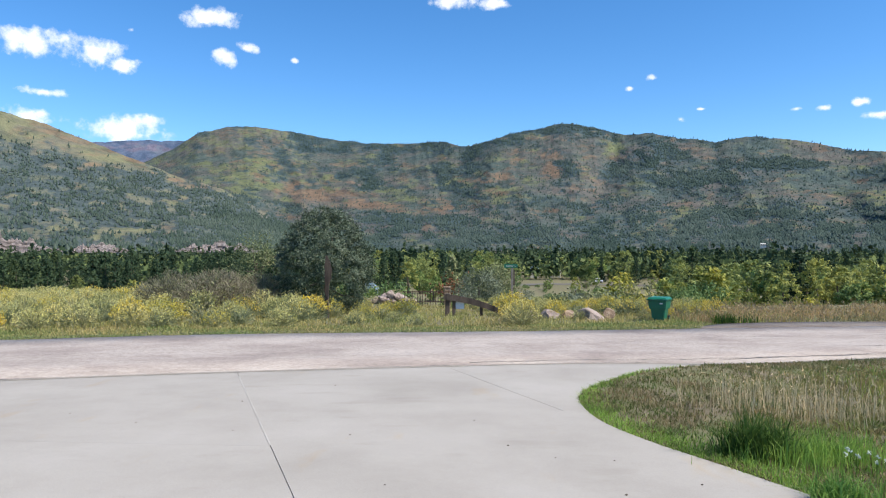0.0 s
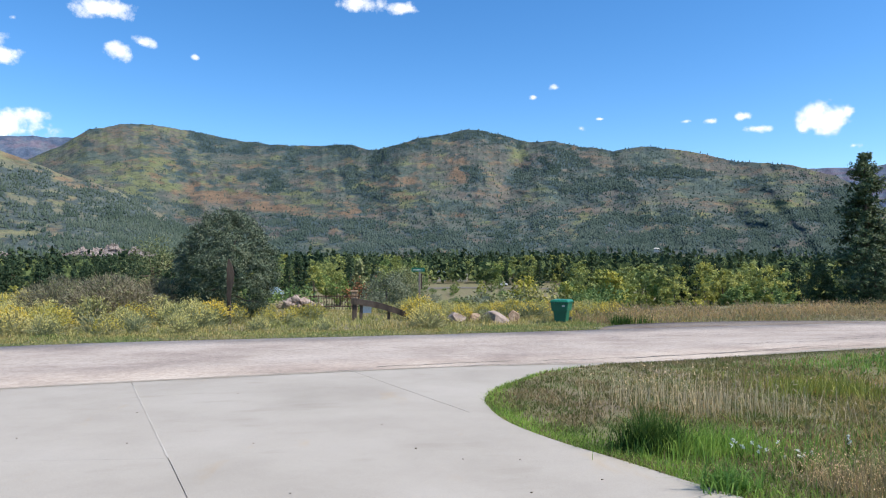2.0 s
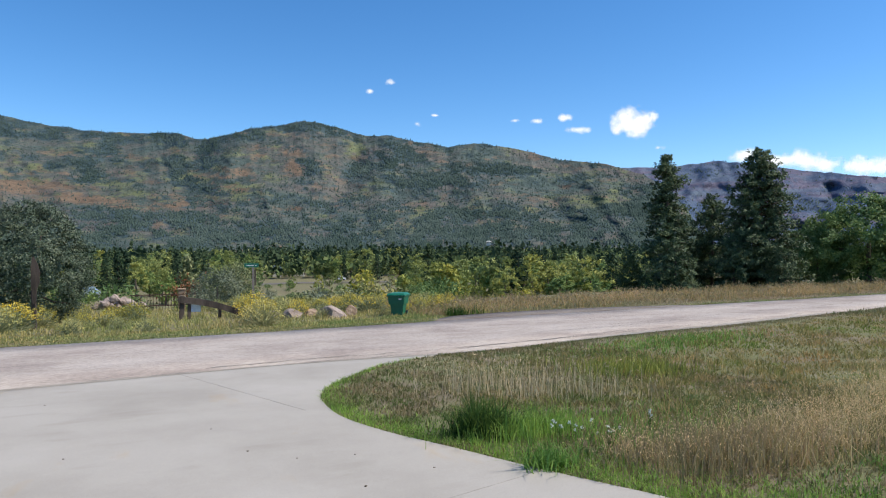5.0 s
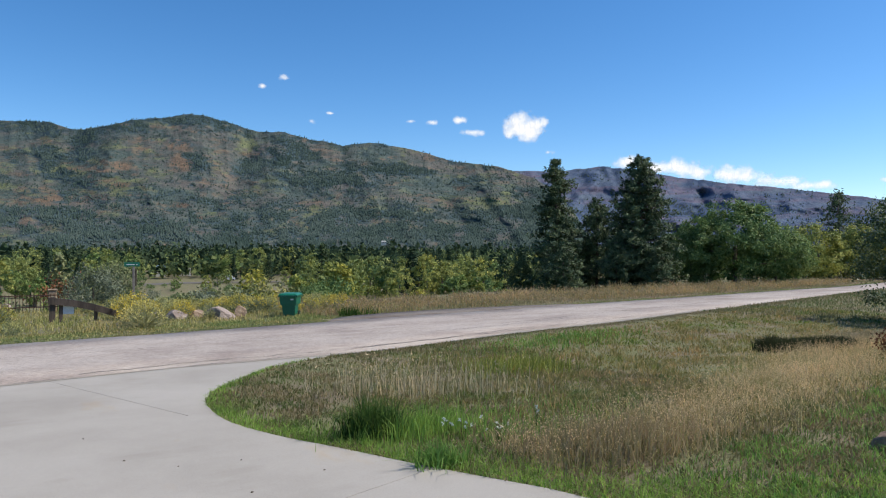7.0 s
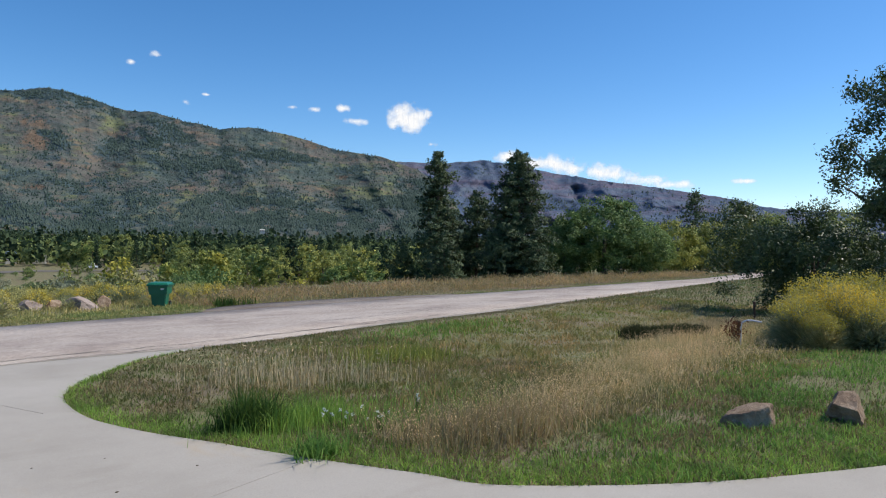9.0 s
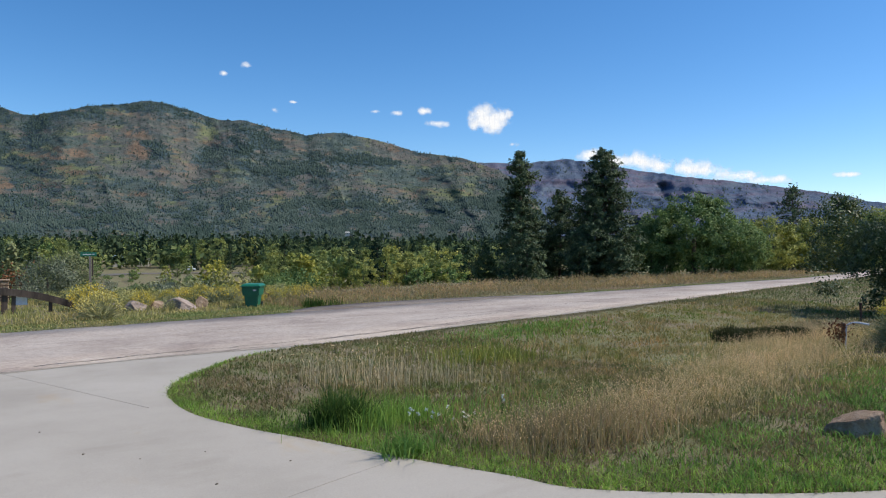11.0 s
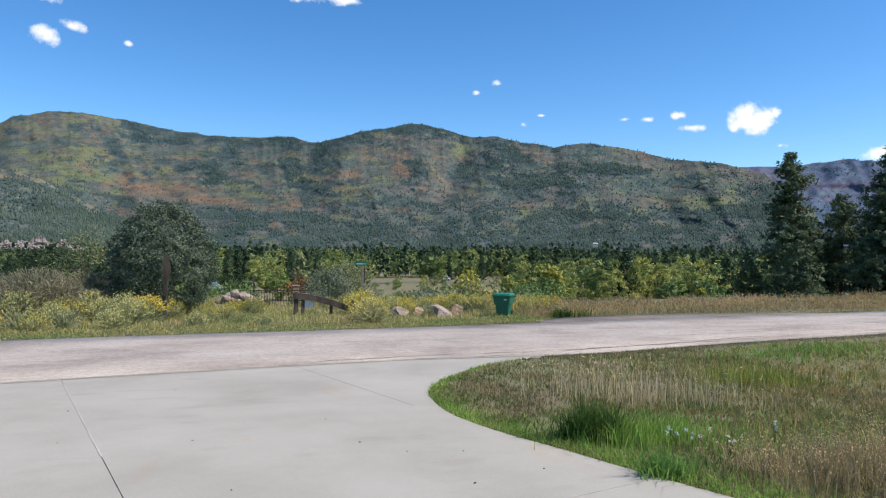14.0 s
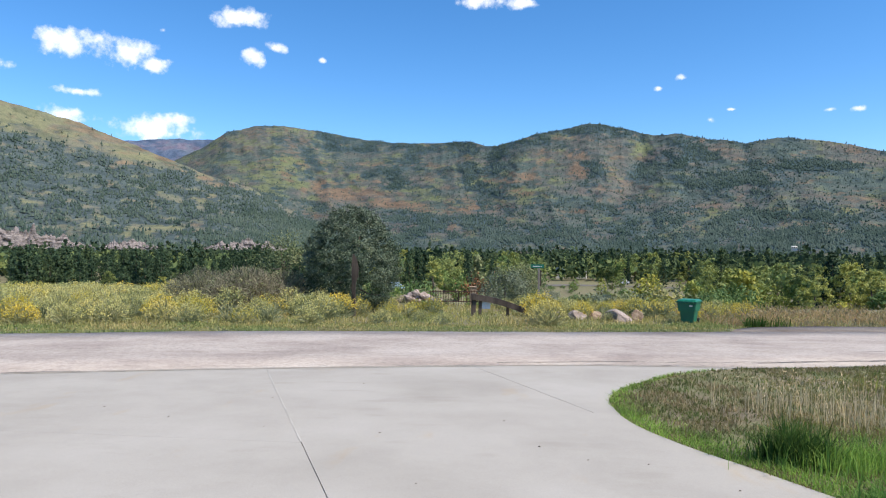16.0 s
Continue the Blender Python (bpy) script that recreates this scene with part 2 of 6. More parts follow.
def leaves(rng, C, size, slim=0.5, lift=0.0, out=None):
    """A small pointed leaf at every place in C: corners and quads. out: ways that the leaves tend to face."""
    n = len(C)
    u = unit(rng.normal(size=(n, 3)) + np.array([0, 0, lift]))
    w = rng.normal(size=(n, 3))
    if out is not None:
        w = out + 0.33 * w
    v = unit(np.cross(u, w))
    s = np.asarray(size) * rng.uniform(0.6, 1.3, n)
    s = s[:, None]
    V = np.stack([C - u * s, C + v * s * slim, C + u * s, C - v * s * slim], 1).reshape(-1, 3)
    return V, np.arange(4 * n).reshape(n, 4)


def lattice(x, y, seed):
    a = (np.asarray(x, dtype=np.int64) * 374761393 + np.asarray(y, dtype=np.int64) * 668265263 + seed * 974634777) & 0xFFFFFFFF
    a = ((a ^ (a >> 13)) * 1274126177) & 0xFFFFFFFF
    return ((a ^ (a >> 16)) & 0xFFFF) / 65535.0


def wander(x, y, seed=0, octaves=4, gain=0.5):
    """Soft random field, about 0 to 1, that changes over a distance of one."""
    total, amp, norm = 0.0, 1.0, 0.0
    for o in range(octaves):
        xi, yi = np.floor(x), np.floor(y)
        fx, fy = x - xi, y - yi
        fx, fy = fx * fx * (3 - 2 * fx), fy * fy * (3 - 2 * fy)
        s = seed + 17 * o
        v = (lattice(xi, yi, s) * (1 - fx) + lattice(xi + 1, yi, s) * fx) * (1 - fy) + (lattice(xi, yi + 1, s) * (1 - fx) + lattice(xi + 1, yi + 1, s) * fx) * fy
        total, norm = total + amp * v, norm + amp
        amp, x, y = amp * gain, x * 2.03 + 5.1, y * 2.03 + 9.7
    return total / norm


def soft(a, b, x):
    t = np.clip((x - a) / (b - a), 0, 1)
    return t * t * (3 - 2 * t)


def smooth_line(points, steps=8):
    """A curve through the points."""
    P = [np.array(p, float) for p in points]
    P = [2 * P[0] - P[1]] + P + [2 * P[-1] - P[-2]]
    out = []
    for i in range(1, len(P) - 2):
        for k in range(steps):
            t = k / steps
            a, b, c, d = P[i - 1], P[i], P[i + 1], P[i + 2]
            out.append(0.5 * (2 * b + (c - a) * t + (2 * a - 5 * b + 4 * c - d) * t * t + (3 * b - a - 3 * c + d) * t ** 3))
    out.append(P[-2])
    return np.array(out)


def within(px, py, poly):
    inside = np.zeros(np.shape(px), bool)
    j = len(poly) - 1
    for i in range(len(poly)):
        xi, yi, xj, yj = *poly[i], *poly[j]
        c = ((yi > py) != (yj > py)) & (px < (xj - xi) * (py - yi) / (yj - yi + 1e-12) + xi)
        inside ^= c
        j = i
    return inside


def away(px, py, line):
    """Distance from places to a polyline."""
    best = np.full(np.shape(px), 1e9)
    for a, b in zip(line[:-1], line[1:]):
        d = b - a
        t = np.clip(((px - a[0]) * d[0] + (py - a[1]) * d[1]) / (d @ d + 1e-12), 0, 1)
        best = np.minimum(best, np.hypot(px - a[0] - t * d[0], py - a[1] - t * d[1]))
    return best


# ---- the lie of the land ----
FALL = 0.043                          # the ground falls towards the road and the valley
VALLEY = -13.0


def land(x, y):
    """Height of the ground."""
    x, y = np.asarray(x, float), np.asarray(y, float)
    edge = 46 - 9 * soft(-12, 2, x) + 6 * soft(12, 40, x)
    plane = -FALL * np.clip(y, -70, 60)
    bank = soft(0, 1, (y - edge) / 75.0)
    z = plane * (1 - bank) + VALLEY * bank
    beyond = soft(0.4, 4.0, y - np.interp(x, ROAD_FAR[:, 0], ROAD_FAR[:, 1]) - 3.0 * (np.abs(x - 14) < 7))
    rough = (wander(x / 3.0, y / 3.0, 3) - 0.5) * 0.22 * beyond + (wander(x / 40.0, y / 40.0, 5) - 0.5) * 2.2 * soft(60, 160, np.hypot(x, y))
    swale = -0.16 * np.exp(-((y - 9.2 - 0.12 * (x - 12)) / 2.2) ** 2) * soft(4.5, 8.5, x) * (1 - soft(26, 40, x))
    return z + rough + swale - 0.010


def flat(x, y):
    return -FALL * y


DRIVE_EDGE = smooth_line([(14.0, 0.2), (8.0, 1.15), (5.13, 2.18), (3.55, 3.3), (3.18, 4.01), (2.73, 5.0), (2.39, 5.86), (2.02, 6.75), (1.77, 7.72), (1.76, 8.77), (1.92, 9.55), (2.36, 10.41), (3.48, 11.87), (4.81, 12.75)])
ROAD_NEAR = smooth_line([(4.81, 12.75), (6.39, 13.0), (8.07, 13.5), (10.87, 14.35), (14.9, 15.2), (22.86, 17.4), (42.3, 22.6), (75, 31.0)])
SEAM = smooth_line([(-60, -8.0), (-36, 0.6), (-14, 8.3), (-6.86, 10.7), (-3.49, 11.66), (0.06, 12.42), (2.2, 12.78), (4.81, 12.75)])
ROAD_FAR = smooth_line([(-60, -1.5), (-36, 8.2), (-18, 15.4), (-11.46, 17.88), (-6.22, 19.69), (0.27, 20.55), (6.7, 21.6), (9.0, 22.3), (20, 23.9), (28.7, 25.0), (41.5, 27.0), (52, 28.6), (75, 36.0)])
LAWN = np.concatenate([DRIVE_EDGE, ROAD_NEAR[1:], [(75, -20), (14, -20)]])

# ground: one sheet from the feet to the horizon
rad = np.concatenate([[0.0], 1.2 * np.exp(np.arange(0, 190) * 0.044)])
rad[-1] = 4900
ang = np.linspace(0, 2 * math.pi, 340, endpoint=False)
gr, ga = np.meshgrid(rad[1:], ang, indexing="ij")
gx, gy = gr * np.sin(ga), gr * np.cos(ga)
gv = np.concatenate([[(0, 0, float(land(0, 0)))], np.stack([gx, gy, land(gx, gy)], -1).reshape(-1, 3)])
na = len(ang)
i, j = np.meshgrid(np.arange(len(rad) - 2), np.arange(na), indexing="ij")
j2 = (j + 1) % na
gq = np.stack([1 + i * na + j, 1 + (i + 1) * na + j, 1 + (i + 1) * na + j2, 1 + i * na + j2], -1).reshape(-1, 4)
gt = np.array([(0, 1 + k, 1 + (k + 1) % na) for k in range(na)])
tagged(sheet("ground", gv, gq, gt, GROUND, smooth=True), "dry grassy ground that falls to a wooded valley", "ground", kind="structure")


def ribbon(name, a, b, material, up, across=3, parent=None, skirt=0.0):
    """A strip between two lines with the same number of points, lying on the slope."""
    V = []
    for p, q in zip(a, b):
        for k in range(across + 1):
            c = p + (q - p) * k / across
            V.append((c[0], c[1], flat(*c) + up))
    w = across + 1
    Q = [(r * w + k, r * w + k + 1, (r + 1) * w + k + 1, (r + 1) * w + k) for r in range(len(a) - 1) for k in range(across)]
    if skirt:
        n = len(V)
        V += [(V[r * w + k][0], V[r * w + k][1], V[r * w + k][2] - skirt) for r in range(len(a)) for k in (0, across)]
        Q += [(r * w, (r + 1) * w, n + 2 * r + 2, n + 2 * r) for r in range(len(a) - 1)] + [(r * w + across, n + 2 * r + 1, n + 2 * r + 3, (r + 1) * w + across) for r in range(len(a) - 1)]
    return sheet(name, np.array(V), np.array(Q), None, material, parent)


def resample(line, n):
    d = np.concatenate([[0], np.cumsum(np.hypot(*np.diff(line, axis=0).T))])
    t = np.linspace(0, d[-1], n)
    return np.stack([np.interp(t, d, line[:, 0]), np.interp(t, d, line[:, 1])], -1)


def ragged(line, seed, size):
    """The line with a worn, crumbling edge."""
    k = np.arange(len(line)) * 0.37
    return line + np.stack([np.zeros(len(line)), (wander(k, k * 0 + seed, seed, 4, 0.7) - 0.5) * size], -1)


near_line = np.concatenate([SEAM, ROAD_NEAR[1:]])
n_road = 320
road = ribbon("road", ragged(resample(near_line, n_road), 4, 0.35), ragged(resample(ROAD_FAR, n_road), 9, 0.5), ASPHALT, 0.002, 4, skirt=0.08)
tagged(road, "bleached grey chip seal road with worn edges", "road", kind="structure")
apron_a = smooth_line([(8.2, 21.9), (10, 22.3), (13, 22.8), (17, 23.3), (21, 23.9)])
apron_b = smooth_line([(8.9, 23.2), (10.2, 24.3), (13, 25.1), (17, 25.2), (21, 24.4)])
tagged(ribbon("side_road", apron_a, apron_b, ASPHALT_DARK, 0.014, 2, skirt=0.08), "darker asphalt apron joining the road", "road", kind="structure")

# ---- concrete driveway, poured in slabs ----
def slab(name, poly, parent, up=0.006, deep=0.12, shrink=0.006):
    bm = bmesh.new()
    top = [bm.verts.new((x, y, flat(x, y) + up)) for x, y in poly]
    low = [bm.verts.new((x, y, flat(x, y) - deep)) for x, y in poly]
    bm.faces.new(top)
    n = len(poly)
    for k in range(n):
        bm.faces.new((top[k], low[k], low[(k + 1) % n], top[(k + 1) % n]))
    bm.normal_update()
    bmesh.ops.recalc_face_normals(bm, faces=bm.faces)
    return part(name, bm, CONCRETE, parent)


def cut(poly, a, b, gap=0.004):
    """The piece of a polygon on the left of the line a to b, kept off it by half a joint."""
    a, b = np.array(a, float), np.array(b, float)
    nrm = np.array([-(b - a)[1], (b - a)[0]]) / np.linalg.norm(b - a)
    out = []
    for p, q in zip(poly, np.roll(poly, -1, 0)):
        sp, sq = (p - a) @ nrm - gap, (q - a) @ nrm - gap
        if sp >= 0:
            out.append(p)
        if (sp >= 0) != (sq >= 0):
            out.append(p + (q - p) * sp / (sp - sq))
    return np.array(out)


drive_poly = np.concatenate([DRIVE_EDGE, SEAM[::-1][1:][: 8 * 5], [(-30, -8), (14, -8)]])
driveway = tagged(new("driveway"), "pale poured concrete driveway with saw-cut joints", "driveway", kind="structure")
base = cut(drive_poly, (-30, 60), (-30, -60), 0)
bm = bmesh.new()
bm.faces.new([bm.verts.new((x, y, flat(x, y) - 0.004)) for x, y in base])
bmesh.ops.recalc_face_normals(bm, faces=bm.faces)
part("joint_filler", bm, FILLER, driveway)
J1, J2, J3, J4 = ((0.72, 0.0), (-3.40, 11.4)), ((1.74, 7.4), (0.0, 12.58)), ((-4.0, 2.53), (2.9, 4.9)), ((-20, 8.0), (0, 6.4))
left_half = cut(base, *J1)
right_half = cut(base, J1[1], J1[0])
slab("slab", cut(left_half, *J4, 0.0015), driveway)
slab("slab", cut(left_half, J4[1], J4[0], 0.0015), driveway)
front = cut(right_half, *J3)
slab("slab", cut(right_half, J3[1], J3[0]), driveway)
K = (1.44, 8.28), (-6.0, 8.28)
upper, lower = cut(front, K[1], K[0], 0.0), cut(front, *K, 0.0)
slab("slab", lower, driveway)
slab("slab", cut(upper, *J2), driveway)
slab("slab", cut(upper, J2[1], J2[0]), driveway)

sand = np.array([J1[0], J1[1]], float)
sand = sand[0] + (sand[1] - sand[0]) * np.linspace(0.575, 0.985, 60)[:, None]
wide = 0.003 + 0.006 * wander(np.arange(60) * 0.4, np.zeros(60), 6)[:, None] * np.array([[1.0, 0.3]])
ribbon("joint_sand", sand - wide, sand + wide, surface("pale_joint_sand", [(0.40, 0.37, 0.32), (0.58, 0.55, 0.49)], 2.5, 50), 0.0095, 1, driveway)

# grit washed along the seam between concrete and road, and along the lawn
line = resample(np.concatenate([SEAM[20:], ROAD_NEAR[1:40]]), 220)
wide = 0.05 + 0.16 * wander(np.arange(220) * 0.09, np.zeros(220), 2) + 0.34 * soft(120, 150, np.arange(220)) * wander(np.arange(220) * 0.3, np.zeros(220), 12, 4, 0.7)
tagged(ribbon("roadside_grit", line + np.stack([np.zeros(220), -0.25 * wide], -1), line + np.stack([np.zeros(220), wide], -1), GRAVEL, 0.011, 1), "tan grit along the road's edge", "gravel", kind="structure")


def crack(points, width, seed):
    """A wandering tar-dark crack in the road."""
    L = resample(smooth_line(points), 90)
    k = np.arange(90) * 0.25
    L = L + np.stack([np.zeros(90), (wander(k, k * 0, seed, 4, 0.7) - 0.5) * 0.35], -1)
    w = width * (0.2 + 1.3 * wander(k * 1.7, k * 0 + 3, seed + 1, 3))
    w = w * 0.34
    return ribbon("road_crack", L - np.stack([np.zeros(90), w], -1), L + np.stack([np.zeros(90), w], -1), TAR, 0.007, 1, road)


for k, (pts, w) in enumerate([
    ([(0.5, 13.1), (3, 13.5), (5, 13.6), (8, 14.3), (12, 15.6)], 0.06), ([(-9, 10.2), (-6, 11.1), (-3, 11.9), (0.06, 12.55), (2.4, 12.9), (4.4, 13.1)], 0.05), ([(5.5, 13.5), (9, 14.5), (13, 15.5), (20, 17.4)], 0.045), ([(-2, 16.6), (2, 16.9), (6, 17.0)], 0.03), ([(9, 16.2), (12, 16.6), (15, 17.6)], 0.05),
    ([(3.6, 17.3), (6, 17.7), (9, 18.2)], 0.03), ([(7, 18.6), (11, 19.2), (15, 20.2)], 0.05), ([(-14, 12.5), (-8, 14.4), (-2, 15.4)], 0.015),
    ([(12, 17.2), (18, 18.8), (27, 21.0)], 0.05), ([(18, 21.7), (26, 22.8), (36, 25)], 0.06)]):
    crack(pts, w, 30 + k)

# pebbles and leaf bits lying on the concrete
PEBBLE = surface("dark_pebble", [(0.05, 0.04, 0.03), (0.14, 0.11, 0.08)], 20, 90)
for x, y, s in [(0.62, 6.55, 0.024), (-0.95, 7.0, 0.018), (1.0, 6.1, 0.016), (-2.6, 8.9, 0.02), (-3.4, 7.6, 0.018), (-2.2, 7.2, 0.016), (0.35, 7.7, 0.018), (1.35, 5.05, 0.022), (0.05, 4.9, 0.02), (-4.4, 8.1, 0.018), (1.5, 6.0, 0.015), (-0.45, 5.3, 0.017), (2.0, 5.3, 0.02), (-1.6, 10.2, 0.02)]:
    bm = bmesh.new()
    s *= 0.42
    bmesh.ops.create_icosphere(bm, subdivisions=1, radius=s)
    for v in bm.verts:
        v.co = Vector((v.co.x * 1.3, v.co.y, v.co.z * 0.6)) * random.uniform(0.75, 1.2)
    p = part("pebble", bm, PEBBLE)
    p.location = (x, y, flat(x, y) + 0.006 + s * 0.4)
    tagged(p, "small dark pebble on the concrete", "pebble", "pebbles on the driveway")


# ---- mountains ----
# Forest-floor tones on both slopes, and the main brush, are blued for distance haze.
M_MAIN = mountain_shader("oak_brush_slope_hazed", (0.080, 0.106, 0.098), (0.122, 0.114, 0.104), (0.138, 0.154, 0.086), (0.170, 0.124, 0.090), (0.056, 0.085, 0.096))
M_LEFT = mountain_shader("grassy_slope", (0.145, 0.155, 0.110), (0.165, 0.155, 0.122), (0.180, 0.182, 0.112), (0.205, 0.150, 0.104), (0.078, 0.102, 0.104))
# Plateau and far pines have the blue of distance haze in their base colours.
M_FAR_HAZED = mountain_shader("far_plateau_hazed", (0.100, 0.130, 0.186), (0.112, 0.134, 0.188), (0.118, 0.146, 0.184), (0.138, 0.126, 0.170), (0.078, 0.108, 0.168), 0.0028)
CONIFER_HAZED = foliage("far_conifer_hazed", [(0.038, 0.062, 0.068), (0.052, 0.078, 0.083), (0.070, 0.098, 0.098)], 0.01, 0.0, 0.9, 0.0)


def ridged(x, y, seed):
    """Branching ridges, 0 to 1, on a warped field."""
    x = x + (wander(x, y, seed + 1, 3) - 0.5) * 1.3
    total, amp, norm = 0.0, 1.0, 0.0
    for o in range(4):
        n = 1 - np.abs(2 * wander(x, y, seed + 31 * o, 2, 0.4) - 1)
        total, norm = total + amp * n * n, norm + amp
        amp, x, y = amp * 0.48, x * 2.15 + 3.3, y * 1.9 + 1.7
    return total / norm


def range_of_hills(name, azs, els, r0, crest_way, material, label, seed, cover, relief=170.0, spread=5.0, shear=3.0, step=0.13, rows=130, dent=0.12, forms=(), foot=-0.5):
    """A mountain side that climbs from the valley to a crest at the given heights round the compass.
    Spurs stand forward and gullies lie back; forms: (azimuth at the crest, at the foot, half width, metres forward, from, to)."""
    az = np.arange(azs[0], azs[-1], step)
    el = np.interp(az, azs, els)
    ker = np.hanning(7) / np.hanning(7).sum()
    el = np.convolve(np.pad(el, 3, "edge"), ker, "valid") + (wander(az * 1.3, az * 0, seed + 9, 5, 0.7) - 0.5) * dent * 2.2
    v = np.linspace(0, 1, rows)[:, None] * np.ones((1, len(az)))
    A = az[None, :] * np.ones_like(v)
    E = foot + (el[None, :] - foot) * v
    R1 = np.interp(az, *crest_way) * (0.95 + 0.1 * wander(az * 0.09, az * 0 + 5, seed + 5, 3))
    g = ridged((A + shear * v) / spread + 20, v * 0.9 + 3, seed)
    fine = ridged(A / spread * 3.3 + 9, v * 3.4 + 1, seed + 7)
    bench = wander(A * 0.16, v * 6.5, seed + 3, 3) - 0.5
    hold = np.clip(v * 5, 0, 1)
    r = r0 + (R1 - r0) * (v ** 0.92 + 0.11 * bench * hold * np.clip((1 - v) * 4, 0, 1)) - relief * hold * (1.5 * (g - 0.42) + 0.13 * (fine - 0.42))
    for top, low, half, out, v0, v1 in forms:
        d = (A + 2.4 * (wander(v * 3.5, A * 0.12, seed + 11, 4) - 0.5) - (low + (top - low) * v)) / half
        r = r - 0.13 * out * soft(1, 0, np.abs(d)) * soft(v0 - 0.08, v0 + 0.05, v) * (1 - soft(v1 - 0.05, v1 + 0.08, v))
    a = np.radians(A)
    z = EYE + r * np.tan(np.radians(E))
    V = np.stack([r * np.sin(a), r * np.cos(a), z], -1)
    back = V[-1] * np.array([1.12, 1.12, 0.5])
    W = np.concatenate([V, back[None]])
    n, m = W.shape[:2]
    i, j = np.meshgrid(np.arange(n - 1), np.arange(m - 1), indexing="ij")
    Q = np.stack([i * m + j, i * m + j + 1, (i + 1) * m + j + 1, (i + 1) * m + j], -1).reshape(-1, 4)
    ob = sheet(name, W.reshape(-1, 3), Q, None, material, smooth=True)
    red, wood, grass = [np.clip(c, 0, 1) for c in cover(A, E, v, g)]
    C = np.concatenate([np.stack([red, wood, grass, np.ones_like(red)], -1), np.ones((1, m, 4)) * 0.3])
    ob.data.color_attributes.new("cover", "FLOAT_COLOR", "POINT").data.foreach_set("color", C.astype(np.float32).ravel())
    tagged(ob, label, "mountain", kind="structure")
    return V, wood


def drifts(A, E, seed, wide=1.6, high=0.5, gain=0.62):
    """Patches of growth that lie along the slope, about 0 to 1."""
    return np.clip((wander(A / wide + 40, E / high + 11 + A * 0.1, seed, 5, gain) - 0.5) * 2.6 + 0.5, 0, 1)


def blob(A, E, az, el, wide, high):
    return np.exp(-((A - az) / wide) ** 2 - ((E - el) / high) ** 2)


def pines_on(V, wood, count, seed, label, tall, wide, bare=0.04):
    """Many small pointed trees on a slope, as thick as the wood is."""
    rng = np.random.default_rng(seed)
    n, m, _ = V.shape
    k = count * 14
    fi, fj = rng.uniform(0, n - 1.01, k), rng.uniform(0, m - 1.01, k)
    i, j = fi.astype(int), fj.astype(int)
    thick = wood[i, j]
    keep = np.nonzero(rng.random(k) < bare + 0.9 * np.clip(thick - 0.10, 0, 1) ** 1.7)[0][:count]
    fi, fj, i, j = fi[keep], fj[keep], i[keep], j[keep]
    u, w = (fi - i)[:, None], (fj - j)[:, None]
    P = (V[i, j] * (1 - u) + V[i + 1, j] * u) * (1 - w) + (V[i, j + 1] * (1 - u) + V[i + 1, j + 1] * u) * w
    cnt = len(P)
    h = tall * rng.uniform(0.45, 1.3, cnt) * rng.uniform(0.7, 1.0, cnt)
    w = wide * rng.uniform(0.7, 1.35, cnt)
    turn = rng.uniform(0, 6.28, cnt)
    sides = 5
    ring = [P + np.stack([np.cos(turn + 6.283 * q / sides) * w * rng.uniform(0.7, 1.2, cnt), np.sin(turn + 6.283 * q / sides) * w * rng.uniform(0.7, 1.2, cnt), h * rng.uniform(0.05, 0.3, cnt)], -1) for q in range(sides)]
    tip = P + np.stack([np.zeros(cnt), np.zeros(cnt), h], -1)
    A = np.stack(ring + [tip], 1)
    tri = [(q, (q + 1) % sides, sides) for q in range(sides)]
    T = (np.arange(cnt) * (sides + 1))[:, None, None] + np.array(tri)[None]
    tagged(sheet("hillside_pines", A.reshape(-1, 3), None, T.reshape(-1, 3), CONIFER_HAZED), label, "woods", kind="stuff")


def cover_far(A, E, v, g):
    wood = drifts(A, E, 14, 2.2, 0.5) * 0.55 + 0.25 * (1 - v)
    red = drifts(A, E, 15, 6.0, 0.22) - 0.25
    return red, wood, drifts(A, E, 16, 2.5, 0.5) - 0.3


